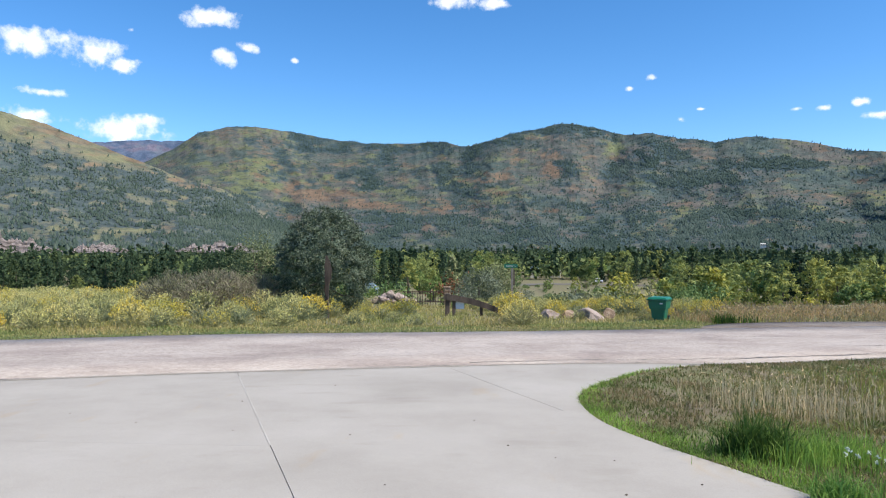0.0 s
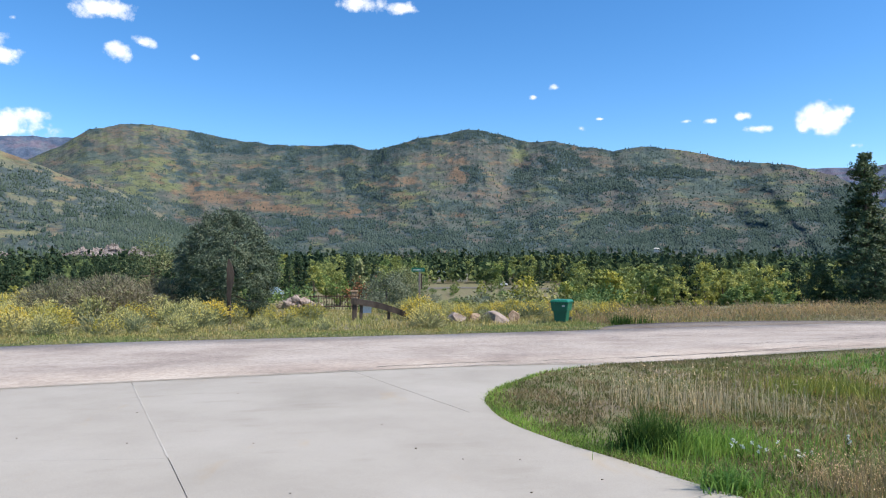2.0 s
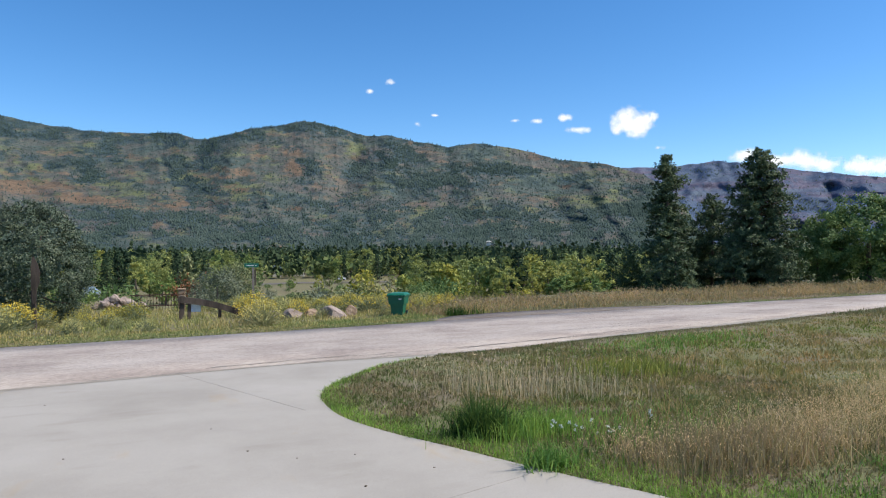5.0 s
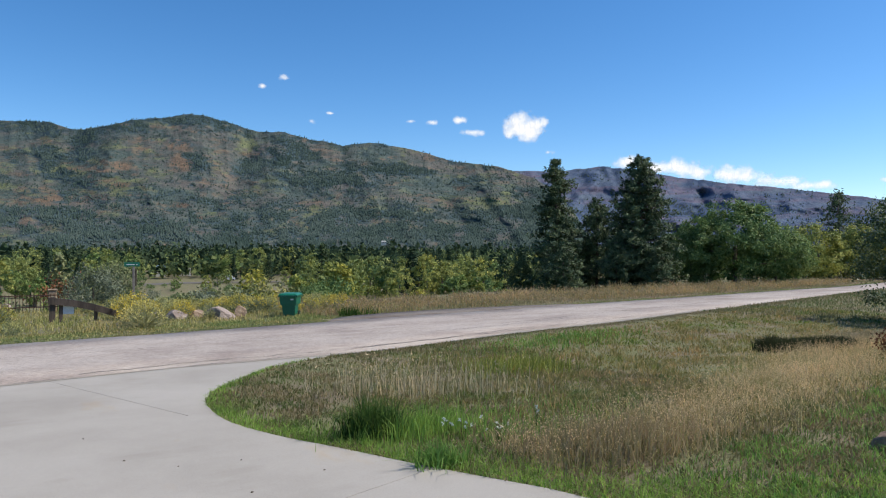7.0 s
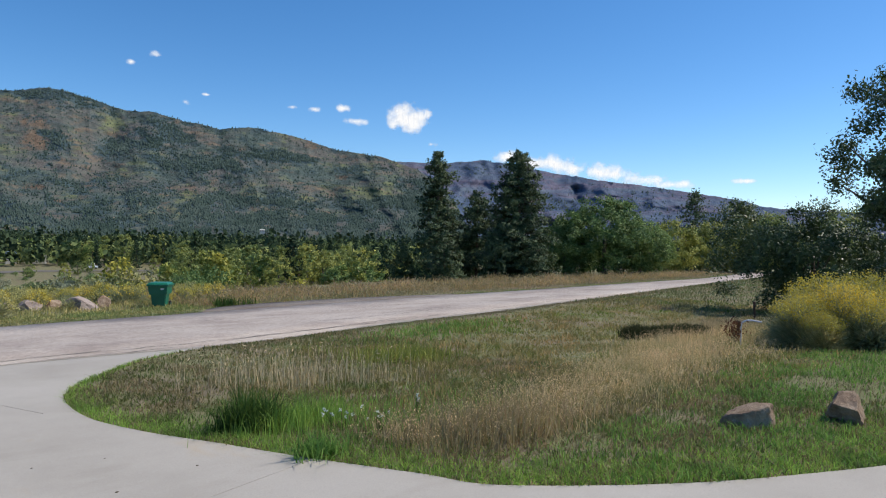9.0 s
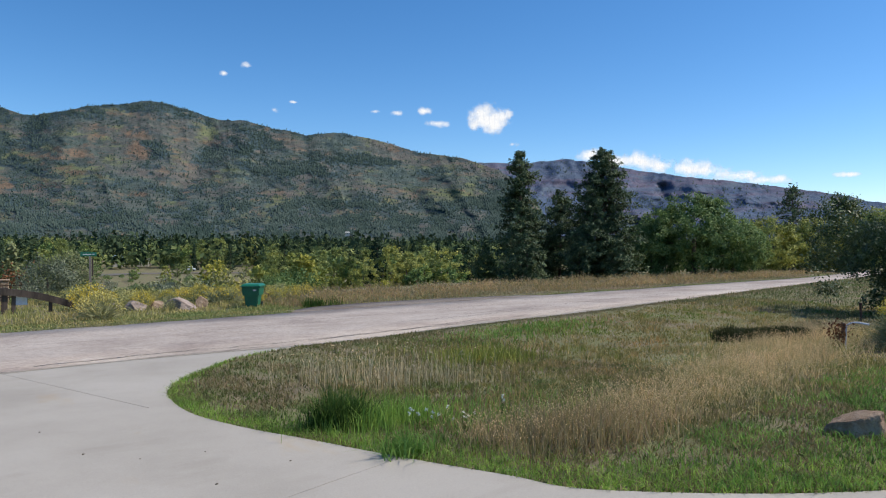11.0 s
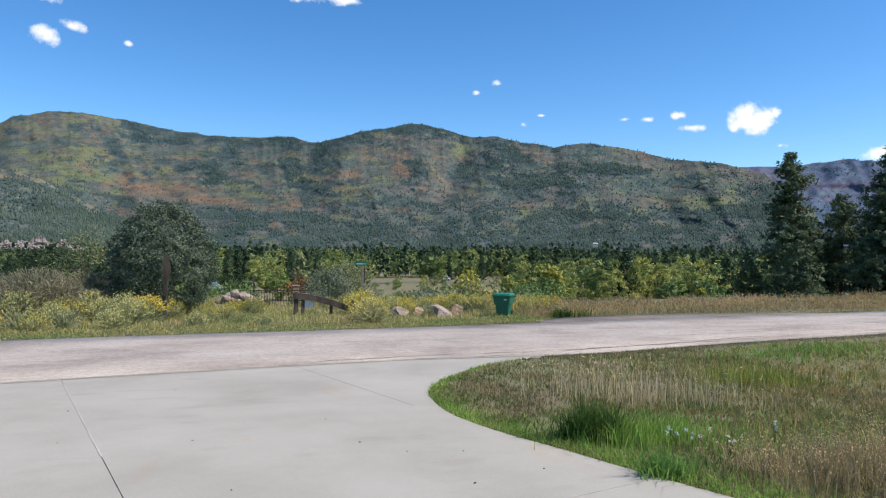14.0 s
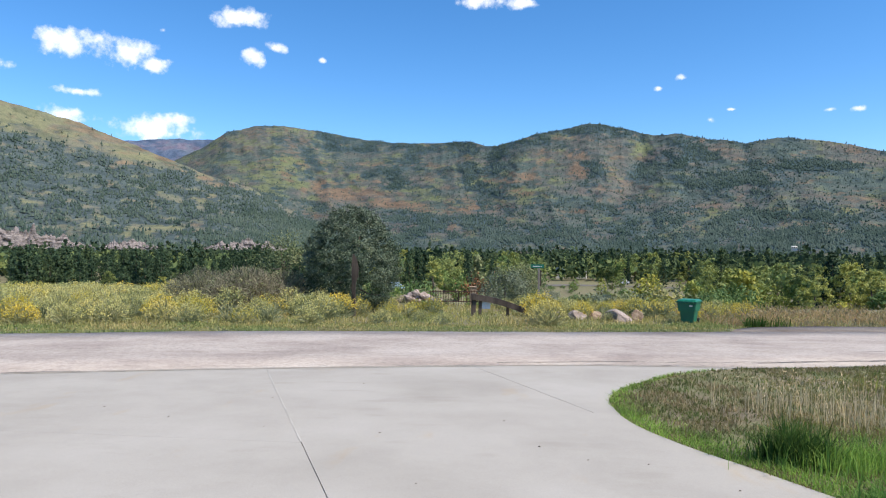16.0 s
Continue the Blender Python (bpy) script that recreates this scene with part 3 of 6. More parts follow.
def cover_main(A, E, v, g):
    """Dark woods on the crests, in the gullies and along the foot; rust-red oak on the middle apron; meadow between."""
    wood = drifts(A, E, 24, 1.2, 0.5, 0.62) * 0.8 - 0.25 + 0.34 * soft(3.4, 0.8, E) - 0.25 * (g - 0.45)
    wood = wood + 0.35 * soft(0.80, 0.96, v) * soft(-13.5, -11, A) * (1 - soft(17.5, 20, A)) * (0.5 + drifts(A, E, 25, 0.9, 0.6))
    # The two stands at 38.5 degrees darken a canyon wall in place of shade.
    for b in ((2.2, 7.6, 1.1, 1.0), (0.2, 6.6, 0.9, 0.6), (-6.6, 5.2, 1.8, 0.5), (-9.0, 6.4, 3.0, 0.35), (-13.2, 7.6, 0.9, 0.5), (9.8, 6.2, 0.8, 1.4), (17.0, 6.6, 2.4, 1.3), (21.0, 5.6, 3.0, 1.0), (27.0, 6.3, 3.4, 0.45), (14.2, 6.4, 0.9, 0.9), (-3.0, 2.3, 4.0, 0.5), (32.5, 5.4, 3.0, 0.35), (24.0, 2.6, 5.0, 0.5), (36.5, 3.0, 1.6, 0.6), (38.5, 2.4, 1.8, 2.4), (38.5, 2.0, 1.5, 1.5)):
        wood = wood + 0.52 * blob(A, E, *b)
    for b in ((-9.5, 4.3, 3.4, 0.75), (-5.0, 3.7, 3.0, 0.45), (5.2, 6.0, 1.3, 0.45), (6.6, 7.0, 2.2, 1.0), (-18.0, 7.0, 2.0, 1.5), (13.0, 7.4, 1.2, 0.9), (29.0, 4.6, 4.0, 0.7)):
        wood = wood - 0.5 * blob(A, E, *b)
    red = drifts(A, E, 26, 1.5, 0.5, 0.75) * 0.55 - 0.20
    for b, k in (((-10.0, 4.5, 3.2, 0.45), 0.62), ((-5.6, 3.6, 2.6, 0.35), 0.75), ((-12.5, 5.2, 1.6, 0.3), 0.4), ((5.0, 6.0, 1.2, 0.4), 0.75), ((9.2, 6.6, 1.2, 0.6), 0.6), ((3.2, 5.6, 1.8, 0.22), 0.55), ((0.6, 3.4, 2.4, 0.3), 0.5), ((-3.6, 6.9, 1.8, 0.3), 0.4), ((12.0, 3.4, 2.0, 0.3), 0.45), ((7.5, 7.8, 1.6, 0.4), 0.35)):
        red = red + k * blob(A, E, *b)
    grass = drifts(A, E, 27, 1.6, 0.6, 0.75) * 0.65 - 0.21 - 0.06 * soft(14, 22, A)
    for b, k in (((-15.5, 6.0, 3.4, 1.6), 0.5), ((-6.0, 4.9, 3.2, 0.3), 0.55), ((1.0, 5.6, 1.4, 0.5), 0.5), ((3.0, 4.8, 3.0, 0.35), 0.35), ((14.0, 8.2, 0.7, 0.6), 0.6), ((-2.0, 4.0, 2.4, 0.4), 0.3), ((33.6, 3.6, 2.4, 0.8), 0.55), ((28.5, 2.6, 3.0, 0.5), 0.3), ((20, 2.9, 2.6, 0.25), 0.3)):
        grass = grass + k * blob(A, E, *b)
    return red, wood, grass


def cover_left(A, E, v, g):
    """Pine woods up to a ragged line, grass above, turning rust towards the canyon."""
    line = np.interp(A, [-75, -40, -33, -27, -22, -18, -13, -8], [8.5, 8.0, 7.6, 6.2, 5.6, 4.2, 2.2, 0.5])
    wood = np.clip(0.44 + 0.55 * (line - E), -0.3, 0.62) + (drifts(A, E, 34, 0.9, 0.4) - 0.5) * 0.8
    wood = wood + 0.5 * soft(-21, -16, A) * soft(5.5, 4.0, E) - 0.4 * blob(A, E, -14.6, 2.9, 1.8, 0.7) - 0.35 * blob(A, E, -27, 1.2, 9, 0.35)
    red = drifts(A, E, 35, 2.0, 0.4) * 0.5 - 0.2 + 0.28 * soft(-33, -24, A) * (1 - soft(-20, -17, A)) * soft(-1.6, -0.2, E - np.interp(A, [-33, -27, -22, -18], [8.6, 7.0, 5.9, 4.6]))
    return red, wood, drifts(A, E, 36, 2.6, 0.5) * 0.9 - 0.15


range_of_hills("mountain", [-40, -32, -26, -23.7, -20.5, -16, -10], [6, 7.2, 8.0, 8.3, 8.35, 7.8, 6], 3500, ([-40, -10], [4500, 4500]), M_FAR_HAZED, "distant mountain ridge, its colour blued for haze", 51, cover_far, 60, step=0.3, rows=40)
V_d, w_d = range_of_hills("mountain", [20, 30, 36, 39.2, 41, 42.9, 45.6, 48.7, 51.7, 55.8, 59.4, 62.7, 64.8, 68, 76, 90], [4.5, 5.6, 6.3, 6.1, 6.3, 6.5, 6.1, 5.5, 5.0, 4.45, 3.9, 3.3, 2.75, 2.4, 2.2, 1.5], 2900, ([20, 90], [4200, 4200]), M_FAR_HAZED, "far plateau with cliff bands, its colour blued for haze", 61, cover_far, 110, 5.0, 2.0, rows=110,
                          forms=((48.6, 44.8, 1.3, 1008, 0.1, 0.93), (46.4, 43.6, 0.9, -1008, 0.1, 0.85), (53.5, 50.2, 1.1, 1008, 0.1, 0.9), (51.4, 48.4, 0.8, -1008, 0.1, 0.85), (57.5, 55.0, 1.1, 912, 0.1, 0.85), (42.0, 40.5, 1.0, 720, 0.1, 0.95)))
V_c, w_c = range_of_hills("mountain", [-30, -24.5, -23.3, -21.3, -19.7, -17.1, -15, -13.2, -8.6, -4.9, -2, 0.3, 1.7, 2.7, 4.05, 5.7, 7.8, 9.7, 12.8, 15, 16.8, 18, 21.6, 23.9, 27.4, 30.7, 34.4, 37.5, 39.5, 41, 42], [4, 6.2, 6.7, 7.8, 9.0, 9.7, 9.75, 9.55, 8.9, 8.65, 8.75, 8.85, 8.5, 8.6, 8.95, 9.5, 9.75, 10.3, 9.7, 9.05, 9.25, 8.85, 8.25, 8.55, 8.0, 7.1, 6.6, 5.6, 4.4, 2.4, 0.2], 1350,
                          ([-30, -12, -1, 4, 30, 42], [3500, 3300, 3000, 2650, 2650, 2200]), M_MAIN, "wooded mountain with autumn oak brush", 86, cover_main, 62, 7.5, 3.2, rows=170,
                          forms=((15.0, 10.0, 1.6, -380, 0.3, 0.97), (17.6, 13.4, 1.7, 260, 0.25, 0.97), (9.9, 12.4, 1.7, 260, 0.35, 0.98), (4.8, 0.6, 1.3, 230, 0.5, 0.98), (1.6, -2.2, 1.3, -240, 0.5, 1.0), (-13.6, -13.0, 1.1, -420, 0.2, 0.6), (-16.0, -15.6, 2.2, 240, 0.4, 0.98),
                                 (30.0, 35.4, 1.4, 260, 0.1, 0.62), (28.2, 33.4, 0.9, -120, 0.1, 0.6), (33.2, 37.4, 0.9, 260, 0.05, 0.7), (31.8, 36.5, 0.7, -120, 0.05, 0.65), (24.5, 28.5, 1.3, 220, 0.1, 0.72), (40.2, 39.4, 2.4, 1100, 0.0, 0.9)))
V_a, w_a = range_of_hills("mountain", [-75, -60, -48, -40, -35, -30.5, -25.9, -21, -18, -14.4, -12, -8], [7, 9.5, 11.5, 11, 10, 9.1, 7.45, 5.6, 4.8, 2.9, 1.4, 0.2], 900, ([-75, -8], [1900, 1700]), M_LEFT, "grassy hill with pine woods on its lower slope", 93, cover_left, 55, 7.0, -2.0, 0.2, 90)

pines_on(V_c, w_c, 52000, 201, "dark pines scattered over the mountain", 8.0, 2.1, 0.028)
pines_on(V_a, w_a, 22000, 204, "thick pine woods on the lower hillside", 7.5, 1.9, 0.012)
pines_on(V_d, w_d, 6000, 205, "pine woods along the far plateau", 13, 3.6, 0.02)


def cliff(az0, az1, r, z0, z1, seed, label):
    """A banded sandstone cliff broken into blocks."""
    az = np.linspace(az0, az1, 150)
    zz = np.linspace(0, 1, 16)
    A, Z = np.meshgrid(np.radians(az), zz, indexing="ij")
    end = soft(0, 0.32, np.minimum(az - az0, az1 - az) / (az1 - az0))[:, None]
    top = (0.25 + 0.75 * end) * (0.15 + 1.15 * wander(az * 3.1, az * 0, seed, 5, 0.75))[:, None]
    block = lattice(np.floor(np.degrees(A) * 4), np.floor(Z * 4), seed) * 4 + np.floor(Z * 5) * -1.5 + wander(np.degrees(A) * 6, Z * 6, seed, 3) * 4
    R = r - block + Z * 5
    V = np.stack([R * np.sin(A), R * np.cos(A), z0 + (z1 - z0) * Z * top], -1)
    n, m = A.shape
    i, j = np.meshgrid(np.arange(n - 1), np.arange(m - 1), indexing="ij")
    Q = np.stack([i * m + j, (i + 1) * m + j, (i + 1) * m + j + 1, i * m + j + 1], -1).reshape(-1, 4)
    tagged(sheet("cliff", V.reshape(-1, 3), Q, None, CLIFF), label, "cliff", kind="structure")


CLIFF = surface("banded_pink_sandstone", [(0.12, 0.105, 0.10), (0.22, 0.19, 0.18), (0.36, 0.31, 0.29), (0.17, 0.15, 0.14)], 0.09, 0.5, 1.0, 0.8, 2.0, 0.0, (0.5, 0.5, 4.0), 0.7)
cliff(-41, -29.0, 720, -2, 20.0, 5, "pink banded sandstone cliff at the hill's foot")
cliff(-21.5, -14.9, 760, -2, 11.5, 6, "low broken sandstone cliff at the hill's foot")
cliff(-16.2, -13.6, 1560, 46, 76, 7, "pale rock outcrop above the canyon mouth")
cliff(-28.6, -24.5, 760, -2, 10, 8, "pale broken rocks at the hill's foot")


# ---- clouds, far behind everything ----
def cloud_shader(name, thick):
    m = bpy.data.materials.new(name)
    m.use_nodes = True
    n, l = m.node_tree.nodes, m.node_tree.links
    n.remove(n["Principled BSDF"])
    uv = n.new("ShaderNodeUVMap")
    info = n.new("ShaderNodeObjectInfo")
    tc = n.new("ShaderNodeTexCoord")
    t = n.new("ShaderNodeTexNoise")
    t.noise_dimensions = "4D"
    t.inputs["Scale"].default_value, t.inputs["Detail"].default_value, t.inputs["Roughness"].default_value = 0.0085, 8, 0.62
    mul = n.new("ShaderNodeMath")
    mul.operation, mul.inputs[1].default_value = "MULTIPLY", 31.0
    l.new(info.outputs["Random"], mul.inputs[0])
    l.new(mul.outputs[0], t.inputs["W"])
    l.new(tc.outputs["Object"], t.inputs["Vector"])
    off = n.new("ShaderNodeVectorMath")
    off.operation = "SUBTRACT"
    off.inputs[1].default_value = (0.5, 0.5, 0)
    l.new(uv.outputs[0], off.inputs[0])
    ln = n.new("ShaderNodeVectorMath")
    ln.operation = "LENGTH"
    l.new(off.outputs[0], ln.inputs[0])
    a = n.new("ShaderNodeMath")          # noise less the distance from the middle
    a.operation, a.inputs[1].default_value = "MULTIPLY_ADD", -1.75
    k = n.new("ShaderNodeMath")
    k.operation, k.inputs[1].default_value, k.inputs[2].default_value = "MULTIPLY_ADD", 1.75, thick
    l.new(t.outputs["Fac"], k.inputs[0])
    l.new(ln.outputs["Value"], a.inputs[0])
    l.new(k.outputs[0], a.inputs[2])
    r = ramp_node(n, [(0, 0, 0), (0.55, 0.55, 0.55), (1, 1, 1)], (0.0, 0.5))
    l.new(a.outputs[0], r.inputs[0])
    shade = ramp_node(n, [(0.62, 0.72, 0.86), (0.93, 0.95, 0.98), (1.0, 1.0, 1.0)], (0.05, 0.4))
    l.new(a.outputs[0], shade.inputs[0])
    em, tr, ms = n.new("ShaderNodeEmission"), n.new("ShaderNodeBsdfTransparent"), n.new("ShaderNodeMixShader")
    em.inputs[1].default_value = 0.95
    l.new(shade.outputs[0], em.inputs[0])
    l.new(r.outputs[0], ms.inputs[0])
    l.new(tr.outputs[0], ms.inputs[1])
    l.new(em.outputs[0], ms.inputs[2])
    l.new(ms.outputs[0], n["Material Output"].inputs[0])
    return m


CLOUD, CLOUD_THIN = cloud_shader("sunlit_cloud", -0.30), cloud_shader("thin_sunlit_cloud", -0.47)


def cloud(az, el, wide, high):
    """A soft white cloud as a curved veil far beyond the mountains; degrees."""
    R = 4800
    n = 12
    V, Q, U = [], [], []
    for i in range(n + 1):
        for j in range(n + 1):
            a, e = radians(az + wide * (i / n - 0.5)), radians(el + high * (j / n - 0.5))
            V.append((R * math.sin(a) * math.cos(e), R * math.cos(a) * math.cos(e), EYE + R * math.sin(e)))
    Q = [(i * (n + 1) + j, (i + 1) * (n + 1) + j, (i + 1) * (n + 1) + j + 1, i * (n + 1) + j + 1) for i in range(n) for j in range(n)]
    ob = sheet("cloud", np.array(V), np.array(Q), None, CLOUD if wide > 2.9 else CLOUD_THIN)
    uvl = ob.data.uv_layers.new(name="UVMap")
    for lp in ob.data.loops:
        k = lp.vertex_index
        uvl.data[lp.index].uv = ((k // (n + 1)) / n, (k % (n + 1)) / n)
    ob.visible_shadow = False
    tagged(ob, "small white fair-weather cloud", "cloud", "clouds", "structure")


for c in [(-30.9, 14.6, 6.5, 3.2), (-27.0, 14.4, 7.5, 3.4), (-25.0, 13.6, 4, 2), (-18.7, 17.7, 6.0, 2.4), (-17.6, 14.9, 3.2, 2.6), (-16.0, 15.7, 3.0, 1.4), (-25.0, 8.9, 9.5, 3.2), (-23.6, 9.7, 5, 1.5), (-31.2, 9.5, 5.0, 2.0), (-30.1, 11.2, 5, 1.1),
          (0.8, 19.9, 6.0, 2.0), (4.3, 19.6, 4.0, 1.6), (-24.4, 16.2, 1.2, 0.9), (17.0, 13.4, 2.4, 1.2), (15.2, 12.7, 1.2, 0.8), (19.1, 10.15, 2.0, 1.2), (20.6, 10.8, 1.6, 0.5), (27.2, 10.3, 1.8, 0.7), (29.0, 10.2, 2.4, 0.9), (31.4, 10.4, 2.8, 1.1),
          (32.2, 9.4, 3.0, 1.0), (36.7, 9.75, 5.6, 3.4), (36.2, 10.2, 4.4, 2.9), (37.2, 10.0, 4.2, 3.0), (36.8, 9.5, 5.0, 2.2), (38.6, 7.7, 2.0, 0.9), (44.9, 6.8, 3.4, 1.6), (47.0, 6.3, 4.5, 1.5), (48.8, 6.2, 5.5, 2.4), (50.4, 5.8, 5.5, 1.9), (52.4, 5.5, 6.0, 2.2), (54.0, 5.2, 6.0, 1.9), (56.0, 4.9, 6.0, 1.6), (58.2, 4.5, 5.5, 1.2), (63.5, 4.7, 3, 0.7), (-36, 12.5, 5, 2), (-12.2, 15, 1.6, 0.9)]:
    cloud(*c)

# ---- trees and shrubs ----
PINE = foliage("pine_needles", [(0.055, 0.085, 0.046), (0.092, 0.128, 0.066), (0.150, 0.190, 0.092)], 0.35, 0.2, 0.6)
PINE_MID = foliage("valley_pine", [(0.026, 0.050, 0.030), (0.044, 0.076, 0.040), (0.070, 0.105, 0.050)], 0.2, 0.08, 0.8)
SILVER = foliage("silver_green_leaves", [(0.045, 0.072, 0.05), (0.078, 0.11, 0.078), (0.155, 0.19, 0.145)], 1.4, 0.15, 0.5, 0.3)
DARKLEAF = foliage("glossy_dark_leaves", [(0.05, 0.085, 0.035), (0.085, 0.125, 0.05), (0.14, 0.175, 0.08)], 0.6, 0.2, 0.5, 0.4)
GREENLEAF = foliage("green_leaves", [(0.10, 0.17, 0.062), (0.18, 0.26, 0.09), (0.29, 0.37, 0.14)], 0.5, 0.3)
COTTON = foliage("cottonwood_leaves", [(0.19, 0.232, 0.082), (0.30, 0.338, 0.115), (0.43, 0.44, 0.165)], 0.3, 0.35)
GOLDLEAF = foliage("yellowing_leaves", [(0.22, 0.25, 0.06), (0.34, 0.35, 0.085), (0.46, 0.43, 0.115)], 0.3, 0.3)
OLIVE = foliage("dusty_olive_leaves", [(0.139, 0.163, 0.078), (0.232, 0.248, 0.124), (0.341, 0.326, 0.171)], 0.4, 0.2)
SAGE = foliage("grey_sage_leaves", [(0.17, 0.185, 0.125), (0.25, 0.265, 0.19), (0.34, 0.345, 0.26)], 0.4, 0.2)
STEM = foliage("rabbitbrush_stems", [(0.24, 0.255, 0.145), (0.34, 0.345, 0.21), (0.45, 0.43, 0.28)], 0.4, 0.45)
BLOOM = foliage("rabbitbrush_flowers", [(0.56, 0.42, 0.05), (0.70, 0.54, 0.08), (0.66, 0.55, 0.16), (0.54, 0.48, 0.18)], 0.4, 0.3, 0.8)
BLOOM_PALE = foliage("faded_rabbitbrush_flowers", [(0.52, 0.47, 0.19), (0.66, 0.58, 0.25), (0.56, 0.53, 0.29)], 0.4, 0.3, 0.8)
TWIG = foliage("bare_grey_twigs", [(0.17, 0.145, 0.115), (0.25, 0.22, 0.165), (0.29, 0.25, 0.18)], 0.4, 0.1)
REDLEAF = foliage("red_autumn_leaves", [(0.23, 0.075, 0.035), (0.33, 0.12, 0.06), (0.21, 0.10, 0.045)], 0.5, 0.25)


def trunk_and_limbs(rng, e, top, r, targets, lean=0.25):
    """A tapered trunk from the ground, and limbs from it to the places given, each a part."""
    v, q = tube([(0, 0, -0.15), (lean * 0.2 * r, 0.1 * r, top[2] * 0.5), top], [r * 1.25, r * 0.9, r * 0.45], 8)
    sheet("trunk", v, q, None, BARK, e, True)
    for t in targets:
        t = np.asarray(t)
        z0 = top[2] * rng.uniform(0.35, 0.95)
        start = np.array([top[0] * z0 / top[2], top[1] * z0 / top[2], z0])
        mid = start + (t - start) * 0.5 + np.array([0, 0, -0.08 * np.linalg.norm(t - start)])
        v, q = tube([start, mid, t], [r * 0.45, r * 0.28, r * 0.08], 5)
        sheet("limb", v, q, None, BARK, e, True)


def crown(rng, H, W, low, clumps, per, leaf, ragged_by=0.25, slim=0.5, top=2.0, puff=0.17, taper=0.28, inner=0.35):
    """Leaf clumps filling an uneven crown: corners, quads and the clumps' middles. low: height at which it begins."""
    d = unit(rng.normal(size=(clumps, 3)))
    rr = rng.uniform(inner, 1.0, clumps) ** 0.55
    lump = 1 + ragged_by * (2 * wander(d[:, 0] * 1.8 + 7, d[:, 1] * 1.8 + d[:, 2] * 1.3 + 3, int(rng.integers(900)), 2) - 1)
    half = (H - low) / 2
    C = d * (rr * lump)[:, None] * np.array([W / 2, W / 2, half])
    up = C[:, 2] / half
    C[:, :2] *= (1 - taper * np.clip(up, -1, 1) ** top * np.sign(np.clip(up, 0, 1)))[:, None]
    C[:, 2] += low + half
    size = puff * W
    P = np.repeat(C, per, 0) + rng.normal(size=(clumps * per, 3)) * size * np.array([0.5, 0.5, 0.38])
    out = unit(P - np.array([0, 0, low + half * 0.8]))
    V, Q = leaves(rng, P, leaf, slim, 0.15, out)
    return V, Q, C


def leafy_tree(name, seed, H, W, low, clumps, per, leaf, mat, label, ragged_by=0.25, slim=0.5, category="tree", trunk_r=None, puff=0.17, arms=0, taper=0.28, inner=0.35):
    rng = np.random.default_rng(seed)
    e = thing(name, 0, 0, 0, label, category)
    V, Q, C = crown(rng, H, W, low, clumps, per, leaf, ragged_by, slim, puff=puff, taper=taper, inner=inner)
    tagged(sheet("crown", V, Q, None, mat, e), kind="stuff")
    r = trunk_r or 0.028 * H
    trunk_and_limbs(rng, e, np.array([0.02 * H, 0.01 * H, low + (H - low) * 0.55]), r, C[rng.choice(len(C), arms, False)] if arms else [])
    return e


def conifer(name, seed, H, R, low, whorls, arms, clumps, needle, mat, label, droop=0.22, shape=0.8, gaps=0.25, tufts=4, boughs=True):
    """A conifer: straight trunk, whorls of drooping boughs, needles in tufts along them."""
    rng = np.random.default_rng(seed)
    e = thing(name, 0, 0, 0, label, "tree")
    pieces = [tube([(0, 0, -0.2), (0.01 * H, 0, H * 0.5), (0, 0.01 * H, H * 0.985)], [H * 0.018, H * 0.012, H * 0.002], 8)]
    P, L = [], []
    for i in range(whorls):
        f = i / (whorls - 1)
        z = low + (H - low) * f ** 0.95
        reach = R * (0.05 + 1.0 * (1 - f) ** shape) * (0.62 + 0.38 * min(1, f * 4 + 0.3)) * rng.uniform(0.72, 1.16)
        n = max(3, int(arms * (0.55 + 0.45 * (1 - f))))
        for k in range(n):
            if rng.random() < gaps * (1 - f):
                continue
            a = rng.uniform(0, 6.283)
            ln = reach * rng.uniform(0.55, 1.12)
            tip = np.array([math.cos(a) * ln, math.sin(a) * ln, z - droop * ln * (1 - 1.4 * f) + rng.normal(0, 0.02 * H)])
            root = np.array([0, 0, z])
            pieces.append(tube([root, (root + tip) / 2 + (0, 0, -0.03 * ln), tip], [H * 0.0035, H * 0.0022, H * 0.0008], 3))
            m = max(3, int(clumps * (0.3 + 0.7 * ln / R)))
            t = rng.uniform(0.22, 1.03, m) ** 0.8
            P.append(root + (tip - root) * t[:, None] + rng.normal(size=(m, 3)) * np.array([0.085, 0.085, 0.035]) * R * (0.4 + 0.6 * t[:, None]))
    P = np.concatenate(P)
    P = np.repeat(P, tufts, 0) + rng.normal(size=(len(P) * tufts, 3)) * needle * 0.55
    V, Q = leaves(rng, P, needle, 0.34, 0.2, unit(P * np.array([1, 1, 0])) * 0.8 + np.array([0, 0, 0.6]))
    tagged(sheet("crown", V, Q, None, mat, e), kind="stuff")
    sheet("trunk", *pieces[0], None, BARK, e, True)
    if boughs:
        tv, tq = join(pieces[1:])
        tagged(sheet("bough_frame", tv, tq, None, BARK, e, True), kind="stuff")
    return e


def put(e, x, y, scale=1.0, turn=0.0, sink=0.0, first=False, label=""):
    m = pose(x, y, float(land(x, y)) - sink, 0, 0, turn)
    if first:
        e.matrix_basis = m
        o = e
        o.scale = (scale,) * 3
    else:
        o = copy_thing(e, m)
        o.scale = (scale * e.get("unit", 1.0),) * 3
    if label:
        tagged(o, label)
    return o


def polar(az, d):
    return d * math.sin(radians(az)), d * math.cos(radians(az))


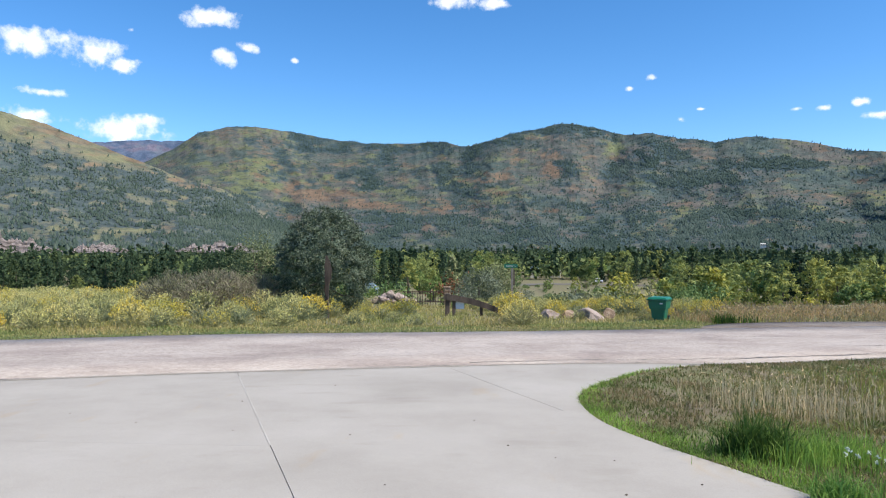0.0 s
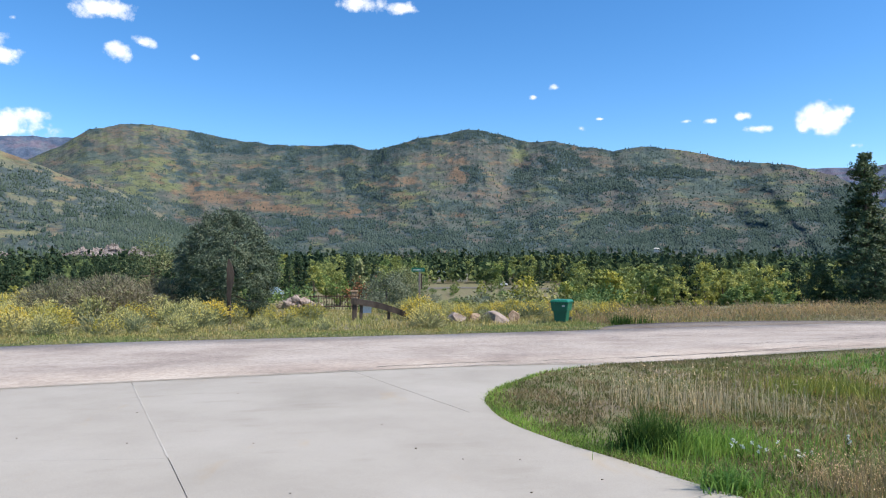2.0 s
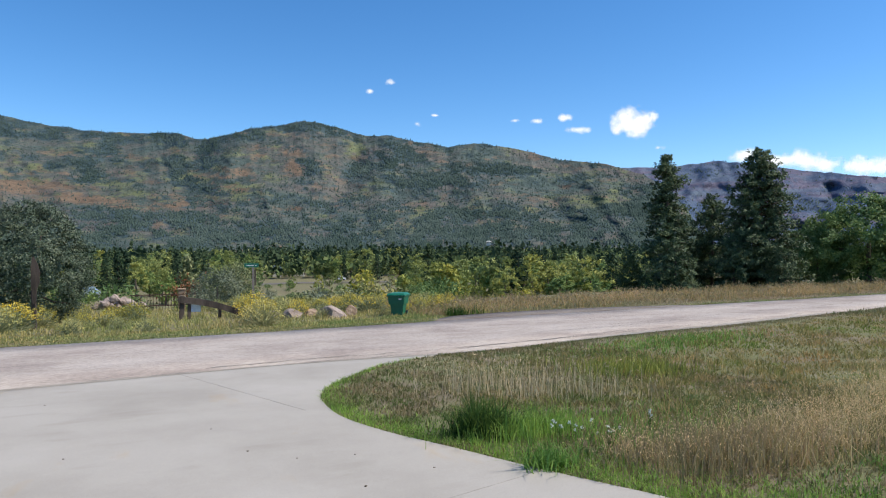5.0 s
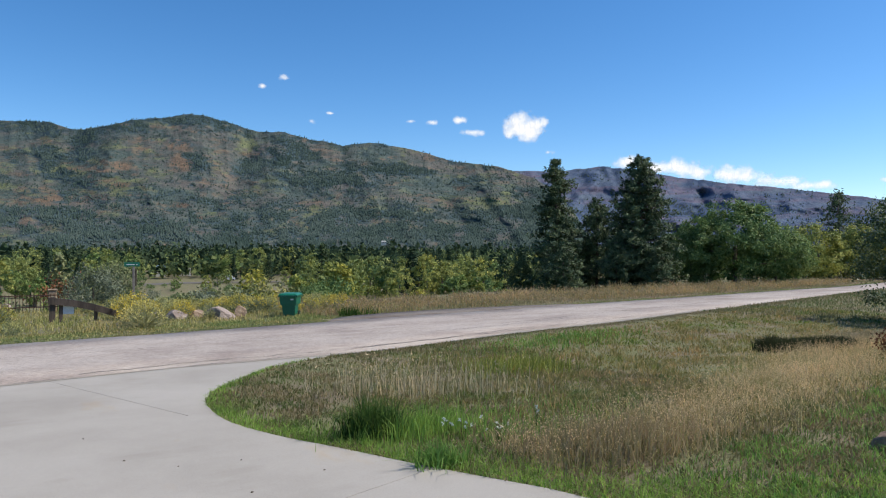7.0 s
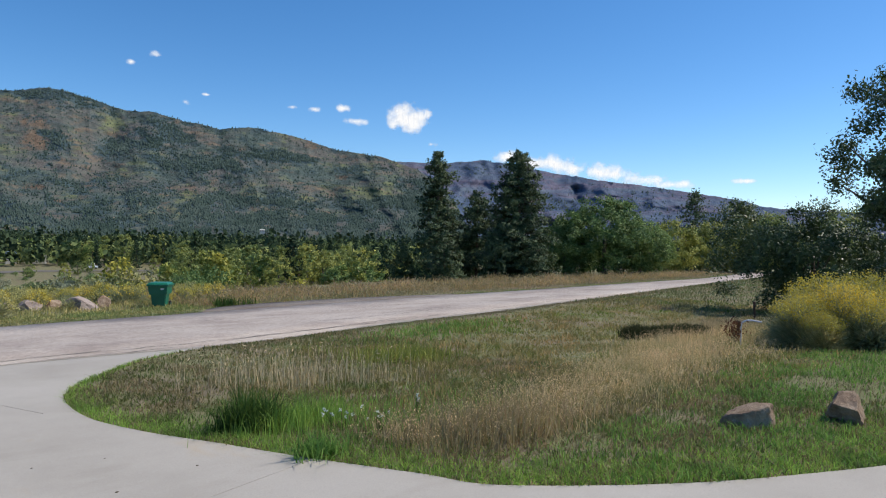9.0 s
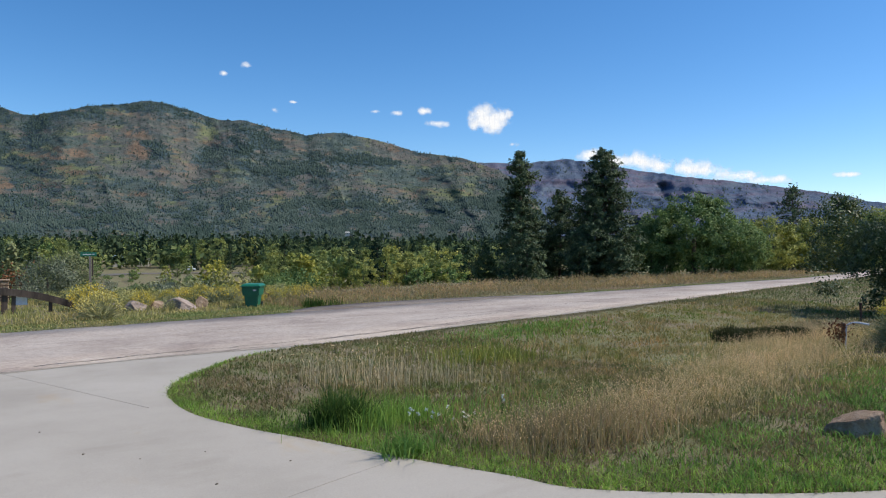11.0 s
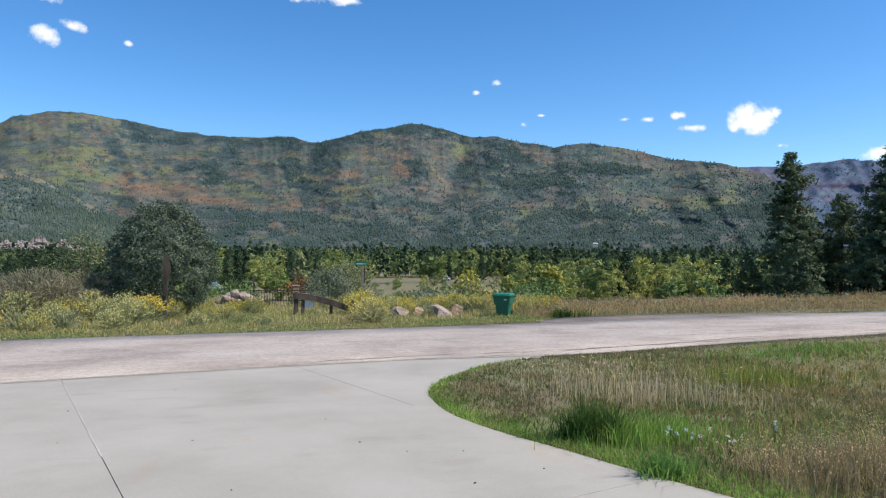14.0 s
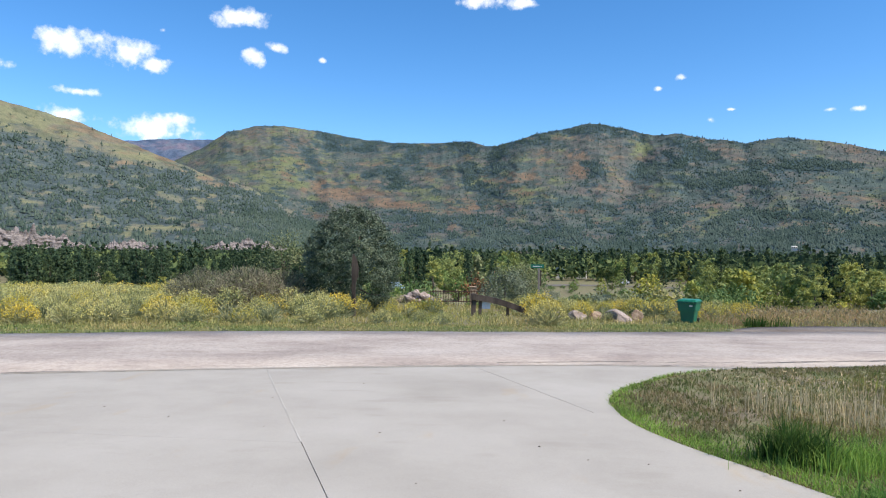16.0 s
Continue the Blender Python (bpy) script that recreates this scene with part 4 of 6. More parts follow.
# round silver-green tree beside the leaning post
t = leafy_tree("round_tree", 5, 5.0, 4.6, -0.3, 900, 70, 0.042, SILVER, "round dense silver-green tree beside the road", 0.07, 0.6, puff=0.045, arms=5, taper=0.16, inner=0.6)
put(t, *polar(-9.75, 32.5), first=True, turn=40)
# feathery olive tree behind the bare bush
t = leafy_tree("olive_tree", 6, 4.6, 3.6, 0.3, 90, 30, 0.10, OLIVE, "loose yellow-olive tree behind the brush", 0.45, 0.35, arms=6)
put(t, *polar(-15.3, 47), first=True)

# tall pines beyond the road and their dark neighbours
t = conifer("pine_tree", 21, 11.0, 3.2, 0.3, 34, 10, 16, 0.13, PINE, "tall dark pine beyond the road", 0.22, 0.62, 0.24, 13)
put(t, *polar(39.3, 60), first=True)
t = conifer("pine_tree", 22, 10.3, 3.6, 0.2, 44, 12, 16, 0.13, PINE, "tall pine with a broad soft lower crown", -0.05, 0.5, 0.06, 12)
put(t, *polar(46.0, 58), first=True)
t = conifer("pine_tree", 23, 7.6, 3.4, 0.1, 34, 9, 12, 0.14, PINE, "shorter dark pine between two tall ones", 0.1, 0.55, 0.15, 11)
put(t, *polar(42.6, 62), first=True)
t2 = conifer("juniper", 24, 3.8, 2.2, 0.05, 22, 10, 8, 0.12, PINE, "low rounded juniper below the pines", 0.05, 0.4, 0.05, 8)
put(t2, *polar(39.9, 54), first=True)
put(t2, *polar(36.4, 60), 0.75, 70)
put(t2, *polar(44.2, 56), 0.9, 130)
put(t2, *polar(47.6, 55), 0.75, 200)
t = leafy_tree("broadleaf_tree", 25, 7.4, 9.2, 0.0, 230, 100, 0.12, GREENLEAF, "full green broadleaf tree beyond the road", 0.2, 0.6, puff=0.06, arms=5)
put(t, *polar(53.0, 66), first=True)
put(t, *polar(49.9, 65), 0.75, 90)
put(t, *polar(55.8, 68), 0.72, 200)
t3 = leafy_tree("broadleaf_tree", 26, 5.4, 6.4, 0.0, 110, 70, 0.13, COTTON, "low yellow-green broadleaf thicket beyond the road", 0.3, 0.6, puff=0.08)
for az, d, s in [(58.6, 78, 1.0), (60.9, 82, 1.0), (57.0, 74, 0.7), (63.2, 84, 1.0), (66, 80, 1.1), (69.5, 76, 1.1)]:
    put(t3, *polar(az, d), s, az * 40, first=(az == 58.6))
t = conifer("pine_tree", 27, 11.5, 4.6, 0.6, 30, 9, 10, 0.22, PINE, "dark pine above the roadside thicket", 0.2, 0.7)
put(t, *polar(59.9, 104), first=True)
for az, d, s in [(57.6, 110, 0.72), (56.2, 116, 0.6), (54.6, 118, 0.62), (50.8, 100, 0.66), (48.4, 104, 0.6)]:
    put(t, *polar(az, d), s, az * 31)
# glossy dark trees near the lawn
t = leafy_tree("broadleaf_tree", 28, 3.2, 5.6, 0.0, 84, 400, 0.05, DARKLEAF, "glossy dark-leaved tree at the lawn's far side", 0.6, 0.55, puff=0.075, arms=6)
put(t, *polar(68.2, 24.5), first=True)
t = leafy_tree("broadleaf_tree", 29, 7.0, 5.2, 0.5, 90, 380, 0.052, DARKLEAF, "tall glossy dark-leaved tree beside the lawn", 0.6, 0.55, puff=0.08, arms=6)
put(t, *polar(75.5, 21.5), first=True)
t = leafy_tree("broadleaf_tree", 30, 8.0, 8.0, 0.2, 130, 70, 0.15, DARKLEAF, "dark broadleaf tree beyond the bend of the road", 0.45, 0.55, puff=0.12)
put(t, *polar(63.2, 84), first=True)

# valley woods: single trees near enough to tell apart
vp = [conifer("pine_tree", 40 + k, 16.0, (3.6, 4.2, 3.2)[k], 0.8, 20, 8, 5, 0.55, PINE_MID, "dark green pine in the valley woods", 0.2, (0.6, 0.5, 0.7)[k], 0.1, tufts=4, boughs=False) for k in range(3)]
vc = [leafy_tree("cottonwood", 45 + k, (12.5, 11, 14)[k], (9.0, 8.5, 7.0)[k], 0.2, 56, 34, 0.33, m, "yellow-green cottonwood in the valley woods", 0.22, 0.62, puff=0.085, inner=0.55) for k, m in enumerate((COTTON, GREENLEAF, COTTON))]
vg = [leafy_tree("yellowing_tree", 48 + k, (6.0, 6.5)[k], (3.6, 2.2)[k], 0.3, 60, 14, 0.25, GOLDLEAF, "small tree turning yellow on the valley bank", 0.4) for k in range(2)]
vb = [leafy_tree("shrub", 50 + k, 2.6, 3.6, 0.0, 40, 20, 0.15, m, lab, 0.35, 0.45, "shrub") for k, (m, lab) in enumerate(((SAGE, "silvery grey shrub on the bank"), (OLIVE, "dusty olive shrub on the bank"), (GREENLEAF, "green shrub on the bank")))]
near_sage = leafy_tree("shrub", 54, 2.4, 2.6, 0.0, 90, 60, 0.06, SAGE, "silvery grey shrub behind the timber rail", 0.3, 0.4, "shrub")
near_olive = leafy_tree("shrub", 55, 2.6, 2.8, 0.0, 90, 50, 0.07, OLIVE, "dusty olive shrub behind the timber rail", 0.35, 0.4, "shrub")
vb += [near_sage, near_olive]
used = set()


def plant(e, az, d, s):
    first = e not in used
    used.add(e)
    if first:
        put(e, *polar(az, d), s, az * 77, first=True)
        e["unit"] = 1.0
    else:
        put(e, *polar(az, d), s, az * 77)


rng = np.random.default_rng(77)
for k in range(150):                     # pine belt across the meadow
    plant(vp[k % 3], rng.uniform(-44, -10), rng.uniform(212, 300), rng.uniform(0.55, 0.88))
for k in range(40):
    plant((vc + vp)[k % 6], rng.uniform(-44, -9), rng.uniform(196, 216), rng.uniform(0.4, 0.85))
for k in range(96):                      # cottonwood rows along the river
    d = rng.uniform(150, 225)
    plant((vc + vc + [vp[1]] + vc + [vg[0]])[k % 11], rng.uniform(18, 41), d, rng.uniform(0.66, 0.98) * (0.62 + 0.38 * d / 187))
for k in range(70):
    plant(vc[k % 3], rng.uniform(-9, 20), rng.uniform(300, 400), rng.uniform(0.5, 1.15))
for k in range(56):
    plant(vp[k % 3], rng.uniform(-9, 41), rng.uniform(290, 420), rng.uniform(0.55, 0.86))
for k in range(34):
    plant(vc[k % 3], rng.uniform(-9.5, 3.5), rng.uniform(182, 290), rng.uniform(0.4, 0.85))
for k in range(20):
    plant(vp[k % 3], rng.uniform(-9.5, 3.5), rng.uniform(200, 300), rng.uniform(0.6, 0.95))
for az, d, s, k in [(14.3, 88, 1.38, 0), (17.9, 96, 1.2, 1), (18.8, 92, 1.15, 0), (20.9, 90, 1.25, 1), (21.8, 88, 1.15, 1), (22.4, 92, 1.1, 0), (-6, 90, 0.6, 0), (0.5, 95, 0.6, 0), (28, 120, 0.9, 1), (33, 126, 1.0, 1)]:
    plant(vg[k], az, d, s)
for k in range(64):                      # brush down the bank
    az = rng.uniform(-12, 24)
    d = rng.uniform(54, 130)
    plant(vb[int(rng.integers(3))], az, d, rng.uniform(0.5, 1.15))
for k in range(44):
    plant(vb[int(rng.integers(3))], rng.uniform(3, 19), rng.uniform(66, 120), rng.uniform(0.9, 1.7))
for k in range(64):
    plant(vb[int(rng.integers(3))], rng.uniform(3, 17), rng.uniform(125, 266), rng.uniform(0.5, 1.1))
for k in range(46):                      # taller scrub across the clearing
    plant(vb[k % 3], rng.uniform(2.5, 17), rng.uniform(110, 200), rng.uniform(0.9, 1.7))
for k in range(10):
    plant(vc[k % 3], rng.uniform(6, 17), rng.uniform(205, 290), rng.uniform(0.3, 0.5))
for az, d, s, k in [(3.0, 39, 0.95, 3), (4.3, 42, 1.05, 4), (11.0, 60, 1.1, 0), (9.4, 58, 0.9, 1), (13.0, 57, 0.8, 0), (-8.0, 40, 0.6, 2), (-6.8, 42, 0.5, 2), (-2.5, 60, 0.8, 1), (-4.2, 64, 0.9, 2), (7.0, 62, 0.7, 2)]:
    plant(vb[k], az, d, s)


FAR_LEAF = foliage("far_valley_leaves", [(0.15, 0.19, 0.09), (0.22, 0.26, 0.112), (0.30, 0.325, 0.14)], 0.06, 0.25, 0.8, 0.1, [(0.45, 0.56, 0.58), (1.3, 1.22, 1.0)])
FAR_PINE = foliage("far_valley_pine", [(0.035, 0.058, 0.04), (0.055, 0.082, 0.052), (0.075, 0.105, 0.06)], 0.06, 0.1, 0.9, 0.0, [(0.6, 0.7, 0.7), (1.25, 1.2, 1.1)])


t = conifer("young_spruce", 56, 7.4, 1.7, 0.2, 24, 7, 7, 0.3, OLIVE, "young yellow-green spruce on the valley bank", 0.15, 0.8)
put(t, *polar(0.75, 70), first=True)


def far_woods():
    """The forest that fills the valley to the mountains' foot."""
    r = np.random.default_rng(5)
    n = 6000
    az, d = np.radians(r.uniform(-46, 76, n)), 320 + 1050 * r.random(n) ** 1.4
    x, y = d * np.sin(az), d * np.cos(az)
    z = land(x, y)
    per = 24
    split = r.random(n) < 0.38
    h, w = np.where(split, r.uniform(8, 14.5, n), r.uniform(6, 12, n)), np.where(split, r.uniform(5, 8, n), r.uniform(6, 11, n))
    dirs = unit(r.normal(size=(n, per, 3))) * (r.uniform(0.4, 1, (n, per, 1)) ** 0.5)
    P = np.stack([x, y, z + h * 0.54], -1)[:, None] + dirs * np.stack([w / 2, w / 2, h * 0.48], -1)[:, None]
    for sel, mat, lab in ((~split, FAR_LEAF, "yellow-green woods filling the valley floor"), (split, FAR_PINE, "dark conifer woods filling the valley floor")):
        Q = P[sel].copy()
        if mat is FAR_PINE:
            zz = (Q[..., 2] - z[sel][:, None]) / h[sel][:, None]
            c = np.stack([x[sel], y[sel]], -1)[:, None]
            Q[..., :2] = c + (Q[..., :2] - c) * np.clip(1.15 - zz, 0.05, 1)[..., None]
            Q[..., 2] += (zz * 0.25 * h[sel][:, None])
        V, F = leaves(r, Q.reshape(-1, 3), 1.35, 0.6)
        tagged(sheet("valley_woods", V, F, None, mat), lab, "woods", kind="stuff")


far_woods()


# ---- rabbitbrush and dry brush along the road ----
def rabbitbrush(seed, H, W, stems, blooms, flower, label, fine=1.0, bare=0.42):
    """A domed bush of fine upright stems with flat yellow flower heads on top."""
    r = np.random.default_rng(seed)
    e = thing("rabbitbrush", 0, 0, 0, label, "shrub", "rabbitbrush along the road")
    d = unit(r.normal(size=(stems, 3)) * np.array([1, 1, 0.75]) + np.array([0, 0, 0.75]))
    d[:, 2] = np.abs(d[:, 2])
    reach = d * np.array([W / 2, W / 2, H]) * (0.8 + 0.3 * r.random((stems, 1)))
    t = r.uniform(0.25, 0.95, (stems, 1))
    C = reach * t
    u = unit(d + r.normal(size=(stems, 3)) * 0.25)
    v = unit(np.cross(u, r.normal(size=(stems, 3))))
    ln, wd = 0.17, 0.015 * fine
    V = np.stack([C - u * ln, C + v * wd, C + u * ln, C - v * wd], 1).reshape(-1, 3)
    tagged(sheet("stem_tuft", V, np.arange(4 * stems).reshape(-1, 4), None, STEM, e), kind="stuff")
    k = r.choice(np.nonzero(d[:, 2] > bare)[0], blooms)
    P = reach[k] * r.uniform(0.93, 1.06, (blooms, 1)) + r.normal(size=(blooms, 3)) * 0.03 * H
    V, Q = leaves(r, P, 0.029 * min(fine, 1.0) ** 0.5, 0.7)
    tagged(sheet("bloom_tuft", V, Q, None, flower, e), kind="stuff")
    return e


rb = [rabbitbrush(60, 1.0, 1.6, 360, 1100, BLOOM, "rabbitbrush in full yellow flower", 1.4), rabbitbrush(61, 0.95, 1.7, 360, 1000, BLOOM_PALE, "rabbitbrush with faded straw-yellow flowers", 1.4),
      rabbitbrush(62, 0.85, 1.5, 360, 420, BLOOM, "grey-green rabbitbrush with a few yellow flowers", 1.4), rabbitbrush(63, 0.8, 1.4, 340, 120, BLOOM_PALE, "grey-green rabbitbrush gone to seed", 1.4)]
for e in rb:
    e["unit"] = 1.0
rng = np.random.default_rng(8)
spots = []
for az, d, s, k in [(5.8, 29.3, 1.05, 0), (-4.3, 29.6, 0.72, 0), (-3.0, 29.2, 0.82, 0), (-6.4, 28.6, 0.5, 0), (-24.5, 26.8, 0.95, 0), (-22.3, 26.3, 0.9, 0), (-21.6, 27.0, 0.8, 0), (14.6, 30.5, 0.95, 2), (15.6, 31, 0.9, 2), (13.4, 32, 0.8, 0), (-5, 27.4, 0.7, 2)]:
    x, y = polar(az, d)
    spots.append((x, y, s, k))
chosen = {(x, y) for x, y, *_ in spots}
for _ in range(1500):
    if len(spots) > 215:
        break
    x, y = rng.uniform(-34, 3), rng.uniform(12, 46)
    off = y - np.interp(x, ROAD_FAR[:, 0], ROAD_FAR[:, 1])
    if off < 3.0 or (-1.6 < math.degrees(math.atan2(x, y)) < 5 and y < 31) or math.hypot(x + 5.6, y - 32) < 2.6 or (x > -4 and y > 31) or abs(math.degrees(math.atan2(x, y))) > 37:
        continue
    if x > -11 and y > 30 and rng.random() < 0.6:
        continue
    if any((x - a) ** 2 + (y - b) ** 2 < 1.0 for a, b, *_ in spots):
        continue
    if abs(math.degrees(math.atan2(x, y)) + 9.5) < 1.2 and y < 28.5:
        continue
    spots.append((x, y, rng.uniform(0.65, 1.0) + 0.2 * (off > 7), int(rng.choice([0, 1, 1, 2, 3], p=[0.15, 0.33, 0.30, 0.14, 0.08]))))
for _ in range(900):
    if len(spots) > 262:
        break
    x, y = rng.uniform(1.5, 11.5), rng.uniform(25, 44)
    if y < np.interp(x, ROAD_FAR[:, 0], ROAD_FAR[:, 1]) + 5.5 or y > 40 or (x < 0.12 * y and y < 33) or any((x - a) ** 2 + (y - b) ** 2 < 1.2 for a, b, *_ in spots):
        continue
    spots.append((x, y, rng.uniform(0.5, 0.8), int(rng.choice([0, 1, 2, 3], p=[0.3, 0.3, 0.2, 0.2]))))
seen = set()
for x, y, s, k in spots:
    if -8.8 < math.degrees(math.atan2(x, y)) < -1.0 and (x, y) not in chosen:       # low brush before the gateway
        s, k = s * 0.55, k or 3
    put(rb[k], x, y, s, x * 91, 0.03, first=k not in seen)
    seen.add(k)


def dry_bush(seed, x, y, H, W, count, leafs, label):
    """A tangle of bare grey twigs with a thin scatter of leaves."""
    r = np.random.default_rng(seed)
    e = thing("dry_bush", x, y, float(land(x, y)), label, "shrub")
    d = unit(r.normal(size=(count, 3)) + np.array([0, 0, 0.5]))
    d[:, 2] = np.abs(d[:, 2])
    lump = 0.7 + 0.6 * wander(d[:, 0] * 2 + 9, d[:, 1] * 2 + 4, seed, 3)
    C = d * np.array([W / 2, W / 2, H]) * (lump * r.uniform(0.35, 1.0, count) ** 0.6)[:, None]
    u = unit(d + r.normal(size=(count, 3)) * 0.5)
    v = unit(np.cross(u, r.normal(size=(count, 3))))
    ln, wd = r.uniform(0.10, 0.32, (count, 1)), 0.012
    V = np.stack([C - u * ln, C + v * wd, C + u * ln, C - v * wd], 1).reshape(-1, 3)
    tagged(sheet("twig_tangle", V, np.arange(4 * count).reshape(-1, 4), None, TWIG, e), kind="stuff")
    V, Q = leaves(r, C[r.choice(count, leafs)] * 1.0 + r.normal(size=(leafs, 3)) * 0.08, 0.055, 0.45)
    tagged(sheet("foliage", V, Q, None, OLIVE, e), kind="stuff")
    pieces = [tube([(0, 0, -0.1), tuple(d[k] * 0.4 * H), tuple(d[k] * np.array([W * 0.38, W * 0.38, H * 0.7]))], [0.05, 0.03, 0.008], 4) for k in range(14)]
    tv, tq = join(pieces)
    sheet("branch_frame", tv, tq, None, BARK, e)
    return e


dry_bush(70, *polar(-18.0, 31.5), 2.0, 4.8, 7000, 2600, "wide grey half-bare bush behind the rabbitbrush")
dry_bush(71, *polar(-21.6, 33.5), 1.8, 3.8, 4500, 1500, "grey half-bare bush beside a larger one")
dry_bush(72, *polar(-14.6, 34), 1.7, 3.2, 4000, 1800, "grey twiggy bush beside the round tree")

# ---- grass ----
def grass_shader(name, colours, patch=0.5, second=None):
    return foliage(name, colours, patch, 0.45, 0.7, 0.15, second)


LAWN_MIX = grass_shader("mown_lawn_grass", [(0.13, 0.16, 0.06), (0.235, 0.21, 0.115), (0.34, 0.28, 0.185), (0.165, 0.185, 0.075), (0.39, 0.325, 0.22)], 1.6, [(0.6, 0.82, 0.5), (0.82, 0.8, 0.68), (1.1, 0.96, 0.92)])
LUSH = grass_shader("watered_green_grass", [(0.14, 0.26, 0.06), (0.21, 0.36, 0.085), (0.31, 0.45, 0.13)], 1.6)
DARK_GRASS = grass_shader("dark_green_tuft", [(0.045, 0.085, 0.022), (0.08, 0.145, 0.034), (0.14, 0.22, 0.055)], 1.2)
SHADOW_GRASS = grass_shader("shadow_dark_grass", [(0.035, 0.045, 0.022), (0.05, 0.06, 0.028), (0.08, 0.08, 0.04)], 1.2)
FIELD = grass_shader("half_dry_field_grass", [(0.135, 0.16, 0.07), (0.22, 0.215, 0.11), (0.33, 0.29, 0.175), (0.175, 0.19, 0.08), (0.39, 0.33, 0.22)], 0.9, [(0.62, 0.92, 0.5), (0.85, 0.86, 0.68), (1.0, 0.98, 0.95), (1.22, 0.98, 0.92)])
STRAW = grass_shader("dry_straw_grass", [(0.52, 0.38, 0.21), (0.68, 0.52, 0.31), (0.78, 0.63, 0.42), (0.30, 0.29, 0.13), (0.40, 0.34, 0.18)], 0.9, [(0.8, 0.86, 0.7), (1.12, 1.0, 0.92)])
SEED = grass_shader("straw_seed_heads", [(0.62, 0.47, 0.31), (0.76, 0.61, 0.43), (0.68, 0.51, 0.37)], 0.9)
PINK_DRY = grass_shader("rusty_dry_weeds", [(0.33, 0.23, 0.16), (0.43, 0.33, 0.23), (0.38, 0.31, 0.19), (0.25, 0.22, 0.11)], 0.3)
DRY_VERGE = grass_shader("dry_tan_verge_grass", [(0.27, 0.22, 0.14), (0.37, 0.30, 0.205), (0.44, 0.37, 0.27), (0.25, 0.235, 0.125)], 0.25, [(0.75, 0.85, 0.65), (1.12, 1.0, 0.95)])
VERGE = grass_shader("verge_grass", [(0.24, 0.25, 0.12), (0.35, 0.34, 0.175), (0.47, 0.43, 0.25), (0.26, 0.28, 0.13)], 0.4, [(0.8, 0.95, 0.75), (1.15, 1.02, 0.95)])
VERGE_GREEN = grass_shader("green_verge_grass", [(0.19, 0.235, 0.10), (0.27, 0.295, 0.13), (0.34, 0.335, 0.18)], 0.4, [(0.8, 0.95, 0.75), (1.15, 1.02, 0.95)])


def blades(name, rng, X, Y, h, w, mat, label, lean=0.35, bend=0.5, base=None):
    """Grass: every blade is a bent sliver that narrows to its tip."""
    n = len(X)
    Z = (land(X, Y) if base is None else base(X, Y)) - 0.01
    h, w = np.broadcast_to(h, n)[:, None], np.broadcast_to(w, n)[:, None]
    a = rng.uniform(0, 6.283, n)
    side = np.stack([np.cos(a), np.sin(a), np.zeros(n)], -1)
    b = rng.uniform(0, 6.283, n)
    fall = np.stack([np.cos(b), np.sin(b), np.zeros(n)], -1) * np.abs(rng.normal(0, lean, n))[:, None]
    P = np.stack([X, Y, Z], -1)
    up = np.array([0, 0, 1.0])
    M = P + (up * 0.55 + fall * 0.35) * h
    T = P + (up * (1 - 0.25 * bend * np.linalg.norm(fall, axis=1, keepdims=True)) + fall * (0.8 + bend * 0.5)) * h
    V = np.stack([P - side * w, P + side * w, M - side * w * 0.75, M + side * w * 0.75, T], 1).reshape(-1, 3)
    k = np.arange(n)[:, None] * 5
    ob = sheet(name, V, k + np.array([[0, 1, 3, 2]]), k + np.array([[2, 3, 4]]), mat)
    tagged(ob, label, "grass", kind="stuff")
    return T


def heads(name, rng, T, size, slim, mat, label):
    V, Q = leaves(rng, T, size, slim, 1.5)
    tagged(sheet(name, V, Q, None, mat), label, "grass", kind="stuff")


def scatter(rng, n, x0, x1, y0, y1, chance):
    x, y = rng.uniform(x0, x1, n), rng.uniform(y0, y1, n)
    k = rng.random(n) < chance(x, y)
    return x[k], y[k]


edge_far = lambda x, y: away(x, y, DRIVE_EDGE)
road_off = lambda x, y: away(x, y, ROAD_NEAR)
BAND = smooth_line([(3.9, 4.75), (5.45, 4.75), (7.1, 5.15), (9.4, 5.9), (12.2, 6.9), (16, 8.0)])
band_off = lambda x, y: away(x, y, BAND)
g = np.random.default_rng(3)
# mown part by the driveway's tip, and thin grass everywhere on the near lawn
x, y = scatter(g, 190000, 1.7, 8.5, 1.2, 14.0, lambda x, y: within(x, y, LAWN) * np.clip(1.25 - 0.075 * np.hypot(x, y), 0.3, 1) * (0.25 + 0.75 * (wander(x * 2.2, y * 2.2, 44, 4, 0.65) > 0.44)) * (1 - 0.1 * np.exp(-((x - 3.2) / 1.5) ** 2 - ((y - 9.4) / 2.2) ** 2)))
blades("lawn_grass", g, x, y, g.uniform(0.03, 0.085, len(x)), 0.0028 + 0.0005 * np.hypot(x, y), LAWN_MIX, "short mixed green and dry lawn grass", 0.9)
# green strip along the concrete, hanging over its edge
x, y = scatter(g, 260000, 1.6, 9.0, 1.0, 12.5, lambda x, y: within(x, y, LAWN) * np.exp(-(edge_far(x, y) / np.interp(y, [2, 4, 6, 8, 10, 12], [0.9, 0.5, 0.42, 0.28, 0.16, 0.05])) ** 2))
blades("lawn_grass", g, x, y, g.uniform(0.03, 0.095, len(x)), 0.004, LUSH, "lush green grass along the concrete edge", 0.9)
